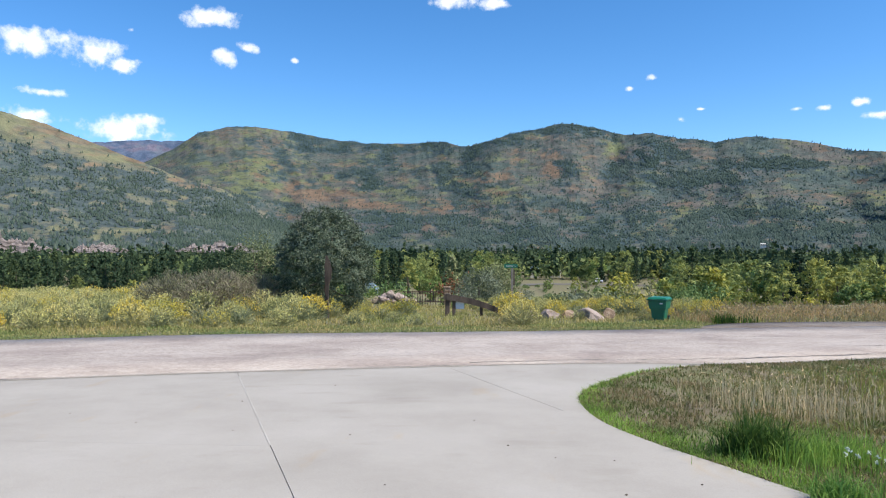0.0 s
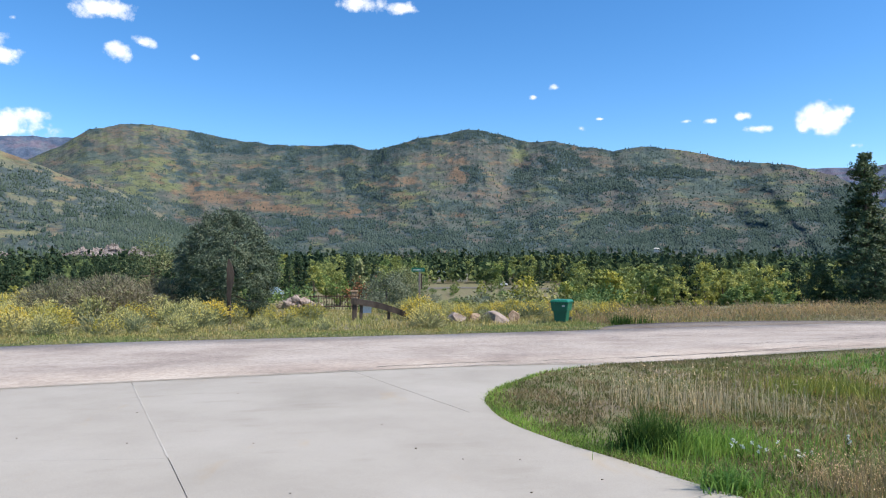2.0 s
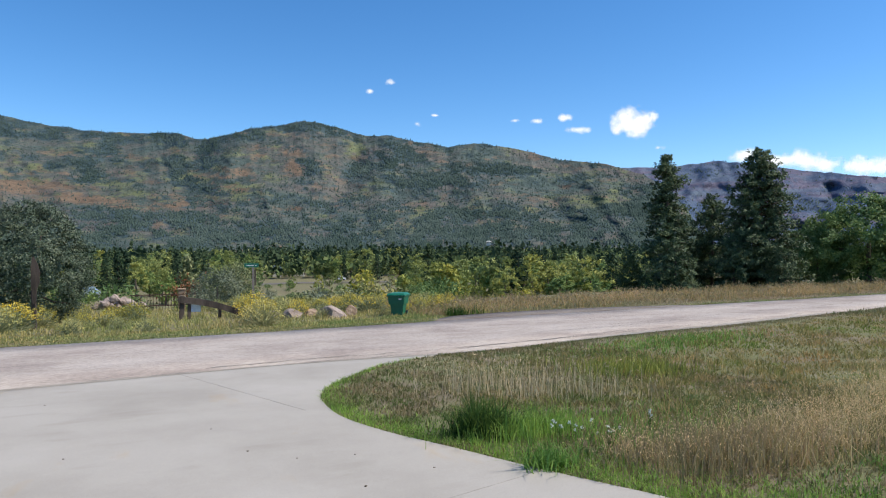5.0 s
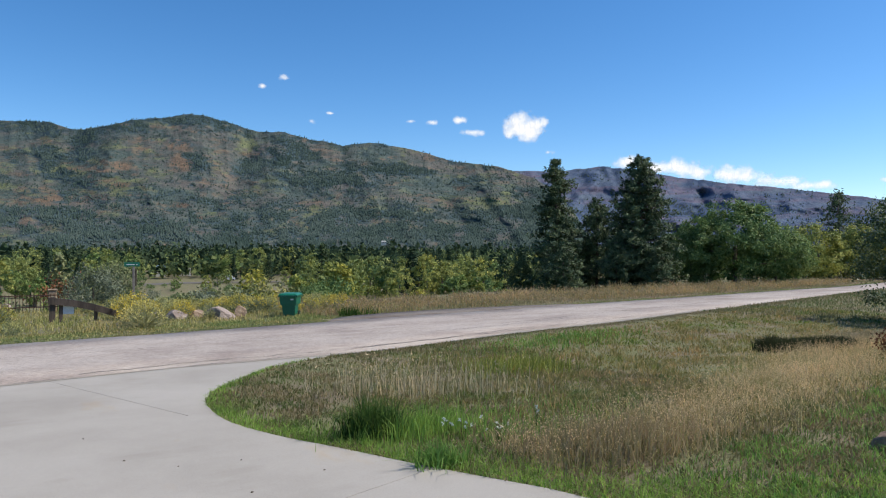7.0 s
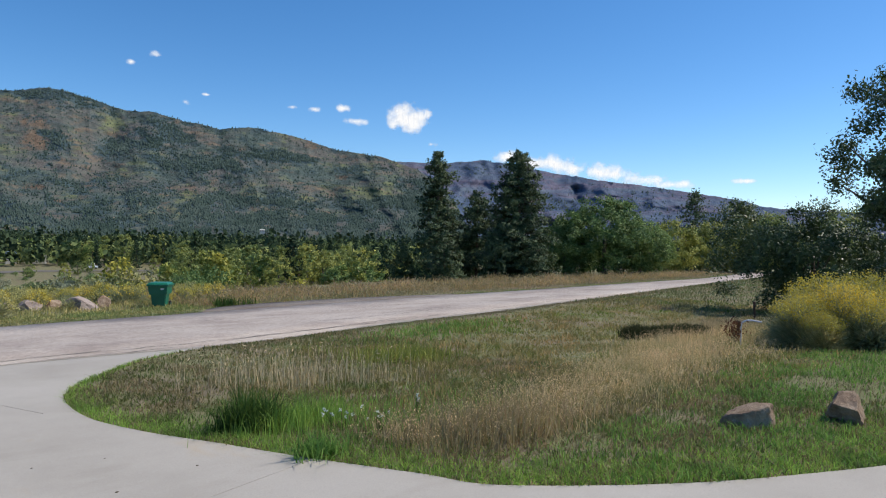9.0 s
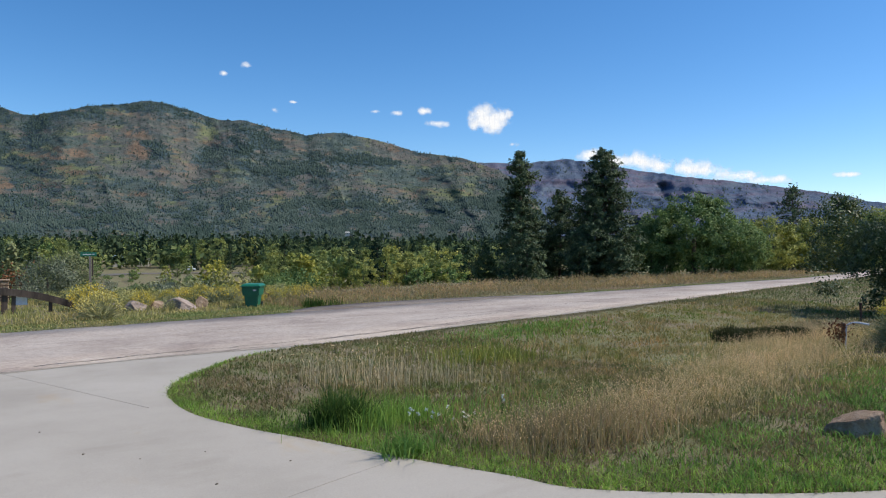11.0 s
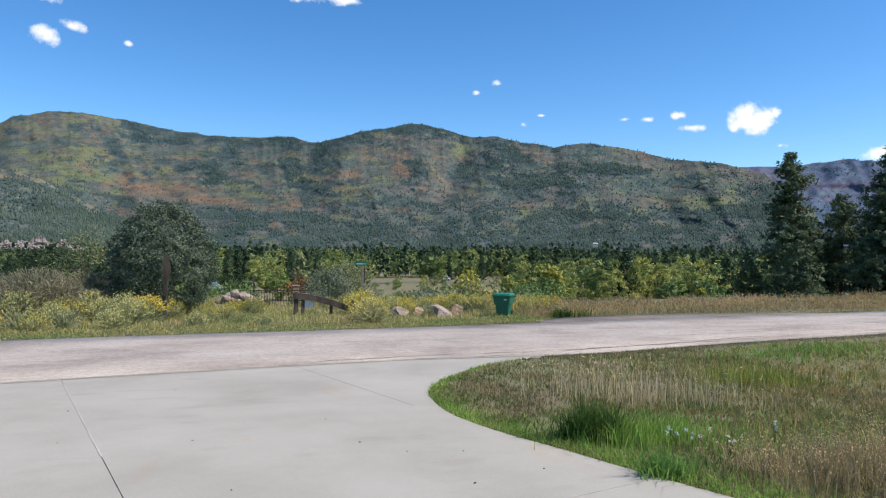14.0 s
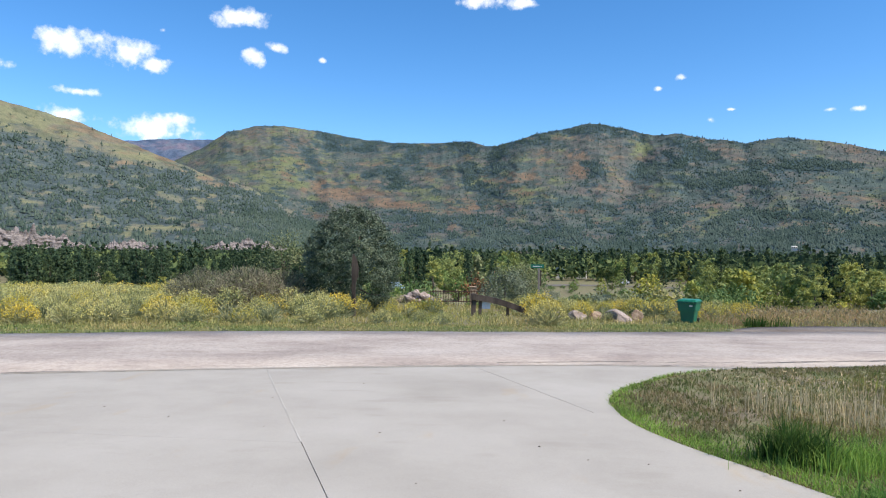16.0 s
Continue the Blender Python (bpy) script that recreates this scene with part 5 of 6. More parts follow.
# lush patch behind the tuft and round the boulder
x, y = scatter(g, 7000, 2.4, 6.2, 4.3, 7.4, lambda x, y: within(x, y, LAWN) * np.exp(-((x - 3.9) / 1.2) ** 2 - ((y - 5.85) / 0.75) ** 2) * (band_off(x, y) > 0.35))
blades("lawn_grass", g, x, y, g.uniform(0.05, 0.19, len(x)), 0.004, LUSH, "taller green grass in the lawn", 0.6)
x, y = scatter(g, 70000, 4.0, 16.0, 0.6, 4.8, lambda x, y: within(x, y, LAWN) * (band_off(x, y) > 0.8) * (0.12 + 0.6 * (wander(x * 1.1, y * 1.1, 4) > 0.5)) * np.clip(1.2 - 0.05 * x, 0.3, 1))
blades("lawn_grass", g, x, y, g.uniform(0.04, 0.11, len(x)), 0.006, LUSH, "patchy green lawn round the boulder", 0.7)
x, y = scatter(g, 60000, 4.0, 18.0, 0.6, 5.6, lambda x, y: within(x, y, LAWN) * (band_off(x, y) > 0.4) * np.clip(1.2 - 0.05 * x, 0.3, 1) * 0.6)
blades("lawn_grass", g, x, y, g.uniform(0.03, 0.08, len(x)), 0.005, LAWN_MIX, "dry patches in the lawn round the boulder", 0.9)
# the tuft
x, y = g.normal(2.84, 0.15, 900), g.normal(6.2, 0.13, 900)
blades("grass_tuft", g, x, y, g.uniform(0.10, 0.50, 900) * np.exp(-((x - 2.84) / 0.5) ** 2) * (0.35 + 1.1 * wander(x * 9, y * 9, 52, 3)), 0.0066, DARK_GRASS, "dark green clump of tall grass on the lawn", 0.6, 0.9)
x, y = g.normal(3.25, 0.32, 900), g.normal(6.05, 0.22, 900)
blades("grass_tuft", g, x, y, g.uniform(0.10, 0.36, 900) * (0.5 + 0.9 * wander(x * 5, y * 5, 53, 3)), 0.0045, LUSH, "bright green clump of tall grass on the lawn", 0.4, 0.8)
x, y = g.normal(2.86, 0.10, 260), g.normal(4.92, 0.08, 260)
blades("grass_tuft", g, x, y, g.uniform(0.12, 0.26, 260), 0.006, LUSH, "grass tuft leaning over the concrete", 0.8, 0.9)
# tall straw grass
x, y = scatter(g, 4600, 2.6, 7.0, 6.6, 10.6, lambda x, y: within(x, y, LAWN) * (road_off(x, y) > 1.4) * (edge_far(x, y) > 0.9) * 0.8 * np.exp(-((x - 4.35) / 0.95) ** 2 - ((y - 8.1 + 0.55 * (x - 4.2)) / 0.7) ** 2))
T = blades("dry_grass", g, x, y, g.uniform(0.2, 0.54, len(x)), 0.0036, SEED, "tall dry straw grass on the lawn", 0.25)
heads("dry_grass_heads", g, T + g.normal(size=T.shape) * np.array([0.006, 0.006, 0.02]), 0.028, 0.17, SEED, "seed heads of the dry grass")
x, y = scatter(g, 64000, 3.3, 17.0, 3.6, 9.5, lambda x, y: within(x, y, LAWN) * np.exp(-(band_off(x, y) / np.interp(x, [3, 5, 9, 14], [0.35, 0.5, 0.75, 1.1])) ** 2))
T = blades("dry_grass", g, x, y, g.uniform(0.06, 0.32, len(x)) * (0.3 + 1.2 * wander(x * 1.6, y * 1.6, 21)), 0.0015 + 0.0002 * x, STRAW, "band of tall dry grass across the lawn", 0.85, 0.8)
T = T[T[:, 2] - land(T[:, 0], T[:, 1]) > 0.08]
heads("dry_grass_heads", g, np.repeat(T, 3, 0) + g.normal(size=(3 * len(T), 3)) * np.array([0.016, 0.016, 0.024]), 0.0088, 0.4, SEED, "pale seed heads of the dry grass band")
x, y = scatter(g, 9000, 3.4, 6.0, 4.0, 5.6, lambda x, y: np.exp(-((x - 4.5) / 0.8) ** 2 - ((y - 4.5) / 0.4) ** 2))
blades("dry_grass", g, x, y, g.uniform(0.14, 0.34, len(x)), 0.004, PINK_DRY, "rusty dry weeds at the band's end", 0.5)
# the field beyond
x, y = scatter(g, 200000, 3.0, 24.0, 4.0, 19.0, lambda x, y: within(x, y, LAWN) * ((((x - 2.6) / 1.7) ** 2 + ((y - 10.2) / 2.5) ** 2 + 0.5 * (wander(x * 1.5, y * 1.5, 40) - 0.5)) > 1) * (road_off(x, y) > 0.45 + 0.5 * wander(x, y, 41)) * np.clip(soft(0.6, 2.0, edge_far(x, y)), 0, 1) * np.clip(1.15 - 0.035 * np.hypot(x, y), 0.3, 1) * (0.55 + 0.45 * (wander(x * 0.5, y * 0.9, 8) > 0.42)) * (1 - 0.75 * np.exp(-((x - 7.4) / 1.6) ** 2 - ((y - 7.9 - 0.3 * (x - 7.4)) / 0.35) ** 2)))
hh = g.uniform(0.03, 0.13, len(x)) * (0.15 + 1.7 * wander(x * 2.6, y * 2.6, 12, 3) ** 1.5) * soft(0.0, 3.0, road_off(x, y) + 0.8) * (1 - 0.65 * np.exp(-((x - 3.0) / 1.3) ** 2 - ((y - 10.0) / 1.8) ** 2))
blades("field_grass", g, x, y, hh, 0.0032 + 0.0005 * np.hypot(x, y), FIELD, "half-dry field grass beside the road", 0.8)
x, y = scatter(g, 80000, 20, 62, 2, 30, lambda x, y: within(x, y, LAWN) * 1.0)
blades("field_grass", g, x, y, g.uniform(0.04, 0.15, len(x)), 0.014, FIELD, "half-dry field grass farther along the road", 0.7)
x, y = scatter(g, 10000, 6.5, 15, 10.5, 14.6, lambda x, y: within(x, y, LAWN) * np.exp(-((x - 10.2) / 2.2) ** 2 - ((y - 12.2 - 0.25 * (x - 10.2)) / 0.7) ** 2))
blades("field_grass", g, x, y, g.uniform(0.06, 0.16, len(x)), 0.009, LUSH, "bright green patch of grass by the road", 0.5)
x, y = scatter(g, 5000, 5.5, 9, 8.4, 10.6, lambda x, y: np.exp(-((x - 7) / 0.8) ** 2 - ((y - 9.5) / 0.5) ** 2))
blades("field_grass", g, x, y, g.uniform(0.15, 0.36, len(x)), 0.007, GOLDLEAF, "yellow weeds in the field grass", 0.4)
# dark blades that stand in for a shadow lying on the field
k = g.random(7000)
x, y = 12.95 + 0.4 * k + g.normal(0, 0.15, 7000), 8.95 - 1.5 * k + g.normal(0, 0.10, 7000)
blades("sedge_patch", g, x, y, g.uniform(0.16, 0.34, 7000) * (0.7 + 0.6 * wander(x * 2, y * 2, 9)), 0.012, SHADOW_GRASS, "dark grass standing in for a shadow on the field", 0.5, 0.8)
# grass creeping to the road's edge
x = g.uniform(5.0, 42.0, 26000) ** 1.0
y = np.interp(x, ROAD_NEAR[:, 0], ROAD_NEAR[:, 1]) - np.abs(g.normal(-0.04, 0.34, 26000))
keep = wander(x * 1.4, y * 1.4, 61, 3) > 0.36
x, y = x[keep], y[keep]
blades("field_grass", g, x, y, g.uniform(0.015, 0.06, len(x)), 0.004 + 0.00045 * x, DRY_VERGE, "low dry grass creeping to the road's edge", 0.8)


# verge beyond the road
def verge_points(n, x0, x1, off0, off1, power=1.0):
    x = g.uniform(x0, x1, n)
    o = off0 + (off1 - off0) * g.random(n) ** power
    return x, np.interp(x, ROAD_FAR[:, 0], ROAD_FAR[:, 1]) + o


clear = lambda x, y: ~((x > 8.4) & (x < 21) & (y < np.interp(x, apron_b[:, 0], apron_b[:, 1]) + 0.1))
x, y = verge_points(30000, -36, 9.5, 0.0, 3.6)
k = clear(x, y)
x, y = x[k], y[k]
blades("verge_grass", g, x, y, g.uniform(0.03, 0.10, len(x)) * (0.5 + 0.5 * soft(0, 2.5, y - np.interp(x, ROAD_FAR[:, 0], ROAD_FAR[:, 1]))) , 0.021, VERGE_GREEN, "green grass strip along the road", 0.9)
x, y = verge_points(50000, -36, 14, 0.8, 20, 1.5)
k = clear(x, y)
x, y = x[k], y[k]
blades("verge_grass", g, x, y, g.uniform(0.06, 0.32, len(x)) * (0.35 + 0.65 * soft(0.8, 5, y - np.interp(x, ROAD_FAR[:, 0], ROAD_FAR[:, 1]))) * (0.3 + wander(x * 0.7, y * 0.7, 14)), 0.018, VERGE, "yellow-green weeds between the rabbitbrush", 0.6)
x, y = verge_points(40000, 9, 75, 0.1, 9, 1.1)
k = clear(x, y)
x, y = x[k], y[k]
hv = g.uniform(0.04, 0.24, len(x)) * (0.3 + 1.1 * wander(x * 0.6, y * 0.9, 18)) * (0.4 + 0.75 * soft(0.4, 3, y - np.interp(x, ROAD_FAR[:, 0], ROAD_FAR[:, 1])))
blades("verge_grass", g, x, y, hv, 0.02, DRY_VERGE, "dry tan grass verge beyond the road", 1.0)
x, y = verge_points(26000, 9, 60, 2.2, 12.0)
k = clear(x, y - 0.6) & (wander(x * 0.35, y * 0.35, 6) > 0.40)
x, y = x[k], y[k]
T = blades("rusty_weeds", g, x, y, g.uniform(0.15, 0.7, len(x)) * (0.2 + 1.2 * wander(x * 0.8, y * 0.8, 16) ** 1.3), 0.014, PINK_DRY, "tall rusty weeds on the far verge", 0.8)
heads("rusty_weed_heads", g, T[::2], 0.07, 0.35, PINK_DRY, "dry heads of the rusty weeds")
x, y = verge_points(9000, 9.6, 18, 0.2, 2.2)
k = clear(x, y) & (x < 12)
blades("verge_grass", g, x[k], y[k], g.uniform(0.15, 0.5, k.sum()), 0.014, DARK_GRASS, "green weeds beside the bin", 0.4)
# leafy weeds creeping at the road's far edge
x, y = verge_points(15000, -30, 60, -0.05, 0.7)
k = clear(x, y)
blades("verge_grass", g, x[k], y[k], g.uniform(0.02, 0.09, k.sum()), 0.02, VERGE, "low weeds at the road's crumbling edge", 0.9)

# white flowers in the lawn
WHITE = foliage("white_petals", [(0.7, 0.7, 0.68), (0.8, 0.8, 0.78)], 2, 0.2)
rng = np.random.default_rng(31)
for cx, cy, n, s in [(3.42, 5.42, 6, 0.14), (3.62, 5.22, 5, 0.12), (3.30, 5.5, 4, 0.08), (4.35, 5.55, 3, 0.06)]:
    e = thing("white_wildflower", cx, cy, float(land(cx, cy)), "wildflower with small white heads in the lawn", "flower", "white flowers in the lawn")
    stems, pet = [], []
    for k in range(n):
        tip = np.array([rng.normal(0, s * 0.6), rng.normal(0, s * 0.6), rng.uniform(0.14, 0.27)])
        stems.append(tube([(tip[0] * 0.3, tip[1] * 0.3, 0), tip * (0.7, 0.7, 0.5), tip], [0.003, 0.0025, 0.002], 3))
        pet.append(leaves(rng, tip + rng.normal(size=(9, 3)) * 0.008, 0.010, 0.7))
    v, q = join(stems)
    sheet("stalk", v, q, None, DARK_GRASS, e)
    v, q = join(pet)
    tagged(sheet("flower_head", v, q, None, WHITE, e), kind="stuff")


# ---- stones ----
def stone(name, x, y, size, seed, mat, label, sink=0.3, turn=0.0, cuts=9, group=""):
    """An angular boulder: a rounded block with flat faces broken off it."""
    rnd = random.Random(seed)
    bm = bmesh.new()
    bmesh.ops.create_icosphere(bm, subdivisions=3 if name == "rubble_stone" else 4, radius=0.5)
    planes = []
    for _ in range(cuts):
        d = Vector((rnd.gauss(0, 1), rnd.gauss(0, 1), rnd.gauss(0.2, 0.8))).normalized()
        planes.append((d, rnd.uniform(0.25, 0.41)))
    for v in bm.verts:
        for d, o in planes:
            over = v.co.dot(d) - o
            if over > 0:
                v.co -= d * over
        v.co += v.co.normalized() * (noise.noise(v.co * 5 + Vector((seed, 0, 0))) * 0.035 + noise.noise(v.co * 16) * 0.022)
        v.co = Vector((v.co.x * size[0], v.co.y * size[1], v.co.z * size[2])) * 1.25
    low = min(v.co.z for v in bm.verts)
    for v in bm.verts:
        v.co.z -= low
    ob = part(name, bm, mat)
    ob.matrix_basis = pose(x, y, float(land(x, y)) - sink * size[2], 0, 0, turn)
    return tagged(ob, label, "boulder", group)


def slab_boulder(x, y, turn):
    """A wedge of sandstone with a sloping flat top and steep broken sides."""
    bm = bmesh.new()
    low = [(-0.27, -0.10), (0.03, -0.19), (0.30, -0.09), (0.33, 0.10), (0.05, 0.20), (-0.22, 0.12)]
    rise = [0.10, 0.20, 0.28, 0.27, 0.25, 0.13]
    base = [bm.verts.new((p[0], p[1], -0.06)) for p in low]
    lid = [bm.verts.new((p[0] * 0.82 + 0.02, p[1] * 0.86 + 0.02, h)) for p, h in zip(low, rise)]
    bm.faces.new(base[::-1])
    bm.faces.new(lid)
    for k in range(6):
        bm.faces.new((base[k], base[(k + 1) % 6], lid[(k + 1) % 6], lid[k]))
    bmesh.ops.bevel(bm, geom=bm.edges[:], offset=0.022, segments=2, affect="EDGES", profile=0.6)
    bmesh.ops.triangulate(bm, faces=bm.faces[:])
    for _ in range(2):
        bmesh.ops.subdivide_edges(bm, edges=[e for e in bm.edges if e.calc_length() > 0.04], cuts=2, use_grid_fill=True)
    bmesh.ops.triangulate(bm, faces=bm.faces[:])
    for v in bm.verts:
        n = noise.noise(v.co * 6) * 0.022 + noise.noise(v.co * 19) * 0.013 + noise.noise(v.co * 45) * 0.005
        v.co += Vector((v.co.x, v.co.y, v.co.z * 0.6)).normalized() * n
    bmesh.ops.scale(bm, vec=(0.88, 0.88, 0.82), verts=bm.verts[:])
    ob = part("boulder", bm, BROWN_ROCK)
    ob.matrix_basis = pose(x, y, float(land(x, y)), 0, 0, turn)
    return tagged(ob, "brown angular boulder on the lawn", "boulder")


slab_boulder(6.42, 3.14, -64)
stone("boulder", *polar(70.6, 7.7), (0.42, 0.34, 0.3), 21, BROWN_ROCK, "small brown boulder on the lawn's far part", 0.2, 20, 9)
stone("boulder", *polar(8.8, 28.2), (0.68, 0.5, 0.5), 14, PINK_ROCK, "rounded pinkish boulder at the roadside", 0.38, 10, 9, "boulders at the roadside")
stone("boulder", *polar(12.05, 27.6), (0.95, 0.65, 0.56), 15, PINK_ROCK, "large pale wedge-shaped boulder at the roadside", 0.38, -15, 8, "boulders at the roadside")
stone("boulder", *polar(13.6, 28.0), (0.5, 0.4, 0.45), 16, BROWN_ROCK, "small dark-sided boulder at the roadside", 0.2, 40, 8, "boulders at the roadside")
stone("boulder", *polar(10.3, 28.6), (0.7, 0.5, 0.4), 17, BROWN_ROCK, "low half-buried brown boulder at the roadside", 0.3, 70, 8, "boulders at the roadside")
stone("boulder", *polar(7.3, 28.4), (0.42, 0.36, 0.36), 18, PINK_ROCK, "small tan boulder at the roadside", 0.2, 0, 8, "boulders at the roadside")
rnd = random.Random(4)
for k in range(70):
    az, d = rnd.uniform(-6.1, -2.4), rnd.uniform(45, 47.5)
    s = rnd.uniform(0.3, 0.62)
    h = stone("rubble_stone", *polar(az, d), (s, s * 0.8, s * 0.7), 100 + k, PINK_ROCK, "pinkish broken stone in a rubble heap", -1.5 * rnd.random() * max(0.0, 1 - abs(az + 4.2) / 1.9), rnd.uniform(0, 360), 8, "rubble heap")

# ---- wheeled bin ----
BIN_GREEN = surface("green_moulded_plastic", [(0.008, 0.12, 0.07), (0.012, 0.15, 0.085)], 3, 60, 0.45, 0.1, 0.002, 0.5)
LID_GREEN = surface("green_bin_lid", [(0.010, 0.15, 0.085), (0.014, 0.18, 0.10)], 3, 60, 0.4, 0.1, 0.002, 0.5)
RUBBER = surface("black_rubber", [(0.02, 0.02, 0.02), (0.04, 0.04, 0.04)], 5, 60, 0.8)
LABEL = surface("white_sticker", [(0.6, 0.6, 0.6), (0.75, 0.75, 0.75)], 5, 60, 0.6)


def tapered(bm, z0, z1, a0, b0, a1, b1, bev=0.03):
    vs = box(bm, (-0.5, -0.5, 0), (0.5, 0.5, 1))
    for v in vs:
        t = v.co.z
        v.co = Vector((v.co.x * (a0 + (a1 - a0) * t), v.co.y * (b0 + (b1 - b0) * t), z0 + (z1 - z0) * t))
    es = list({e for v in vs for e in v.link_edges})
    bmesh.ops.bevel(bm, geom=es, offset=bev, segments=2, affect="EDGES")


def wheeled_bin(x, y, turn):
    e = thing("wheeled_bin", x, y, float(land(x, y)), "green plastic wheeled bin with a closed lid at the roadside", "bin", turn=turn)
    bm = bmesh.new()
    tapered(bm, 0.05, 0.64, 0.48, 0.52, 0.57, 0.64)
    part("lower_body", bm, BIN_GREEN, e)
    bm = bmesh.new()
    tapered(bm, 0.56, 0.98, 0.66, 0.78, 0.72, 0.86)
    part("upper_body", bm, BIN_GREEN, e)
    bm = bmesh.new()
    tapered(bm, 0.96, 1.02, 0.82, 0.98, 0.82, 0.98, 0.015)
    part("rim", bm, BIN_GREEN, e)
    bm = bmesh.new()
    tapered(bm, 1.015, 1.10, 0.80, 0.95, 0.66, 0.78, 0.02)
    part("lid", bm, LID_GREEN, e)
    bm = bmesh.new()
    bmesh.ops.create_cone(bm, cap_ends=True, segments=12, radius1=0.016, radius2=0.016, depth=0.62, matrix=pose(0, 0.54, 0.99, 0, 90, 0))
    part("handle", bm, BIN_GREEN, e)
    for sx in (-0.3, 0.3):
        bm = bmesh.new()
        bmesh.ops.create_cone(bm, cap_ends=True, segments=20, radius1=0.13, radius2=0.13, depth=0.06, matrix=pose(sx, 0.30, 0.125, 0, 90, 0))
        w = part("wheel", bm, RUBBER, e)
        bm = bmesh.new()
        bmesh.ops.create_cone(bm, cap_ends=True, segments=16, radius1=0.06, radius2=0.06, depth=0.07, matrix=pose(sx, 0.30, 0.125, 0, 90, 0))
        part("hub", bm, BIN_GREEN, w)
    bm = bmesh.new()
    box(bm, (0.12, -0.436, 0.80), (0.24, -0.430, 0.86))
    part("sticker", bm, LABEL, e, "small white sticker")
    e.scale = (0.94, 0.94, 0.83)
    return e


wheeled_bin(*polar(17.5, 27.4), -32)

# ---- leaning wooden post ----
e = thing("wooden_post", *polar(-9.55, 28.4), float(land(*polar(-9.55, 28.4))) - 0.1, "dark weathered post with a pointed plank nailed on", "post")
bm = bmesh.new()
box(bm, (-0.07, -0.07, 0), (0.07, 0.07, 1.5), pose(0, 0, 0, 0, -1.5, 0), 0.012)
part("stake", bm, OLD_WOOD, e)
bm = bmesh.new()
outline = [(-0.05, 1.0), (0.06, 1.0), (0.09, 1.5), (0.17, 1.75), (0.19, 2.1), (0.13, 2.38), (0.0, 2.68), (-0.05, 2.66), (-0.09, 2.3), (-0.10, 1.8), (-0.07, 1.45)]
front = [bm.verts.new((x, -0.125, z)) for x, z in outline]
rear = [bm.verts.new((x, -0.072, z)) for x, z in outline]
bm.faces.new(front)
bm.faces.new(rear[::-1])
for k in range(len(outline)):
    j = (k + 1) % len(outline)
    bm.faces.new((front[k], rear[k], rear[j], front[j]))
bmesh.ops.recalc_face_normals(bm, faces=bm.faces[:])
part("plank", bm, OLD_WOOD, e)

# ---- old timber gate ends and fence ----
e = thing("timber_rail", *polar(0.35, 29.3), float(land(*polar(0.35, 29.3))), "sagging dark timber rail on short posts beside a drive", "fence")
for px, h, w in ((0.0, 0.95, 0.10), (0.28, 0.88, 0.07), (1.45, 0.55, 0.06)):
    bm = bmesh.new()
    box(bm, (px - w, -w, -0.1), (px + w, w, h), pose(0, 0, 0, 0, 1.5, 0), 0.012)
    part("post", bm, OLD_WOOD, e)
bm = bmesh.new()
vs = box(bm, (-0.12, -0.18, -0.14), (2.35, -0.08, 0.11))
bmesh.ops.subdivide_edges(bm, edges=[ed for ed in bm.edges if abs(ed.verts[0].co.x - ed.verts[1].co.x) > 1], cuts=6)
for v in bm.verts:
    v.co.z += 0.82 - 0.10 * v.co.x - 0.075 * v.co.x ** 2
part("rail", bm, OLD_WOOD, e)
bm = bmesh.new()
box(bm, (0.33, -0.05, 0.30), (0.72, -0.03, 0.70))
part("panel", bm, LABEL, e, "pale panel under the rail")
IRON = surface("rusty_fence_iron", [(0.05, 0.035, 0.028), (0.12, 0.07, 0.05)], 8, 60, 0.8)
e = thing("iron_fence", *polar(-3.2, 40), float(land(*polar(-3.2, 40))), "low rusty iron fence with thin bars", "fence")
for k in range(24):
    bm = bmesh.new()
    box(bm, (k * 0.15 - 0.012, -0.012, -0.1), (k * 0.15 + 0.012, 0.012, 0.85 + 0.03 * (k % 2)))
    part("bar", bm, IRON, e)
for z in (0.2, 0.78):
    bm = bmesh.new()
    box(bm, (-0.1, -0.02, z), (3.6, 0.02, z + 0.05))
    part("rail", bm, IRON, e)
e = thing("stone_pillar", *polar(0.35, 42), float(land(*polar(0.35, 42))) - 0.2, "squat stone gate pillar", "pillar")
bm = bmesh.new()
box(bm, (-0.2, -0.2, 0), (0.2, 0.2, 1.42), None, 0.04)
part("shaft", bm, BROWN_ROCK, e)
bm = bmesh.new()
box(bm, (-0.24, -0.24, 1.42), (0.24, 0.24, 1.52), None, 0.03)
part("cap", bm, BROWN_ROCK, e)

# ---- street sign ----
SIGN = surface("green_sign_sheet", [(0.01, 0.13, 0.08), (0.012, 0.15, 0.09)], 3, 50, 0.4, 0, 0, 0.5)
STEEL = surface("galvanised_post", [(0.30, 0.30, 0.30), (0.42, 0.42, 0.42)], 6, 60, 0.5, 0.1, 0.002, 0.5, metal=0.7)
sx, sy = polar(5.75, 34.5)
e = thing("street_sign", sx, sy, float(land(sx, sy)), "green street sign blade on a grey wooden post", "sign", turn=-5)
top = EYE + 34.5 * math.tan(radians(-1.28)) - float(land(sx, sy))
bm = bmesh.new()
box(bm, (-0.05, -0.05, -0.2), (0.05, 0.05, top - 0.17), None, 0.006)
part("post", bm, surface("grey_post_wood", [(0.18, 0.15, 0.13), (0.28, 0.25, 0.22)], 4, 40), e)
bm = bmesh.new()
box(bm, (0.06, -0.02, top - 1.05), (0.13, 0.02, top - 0.28), None, 0.004)
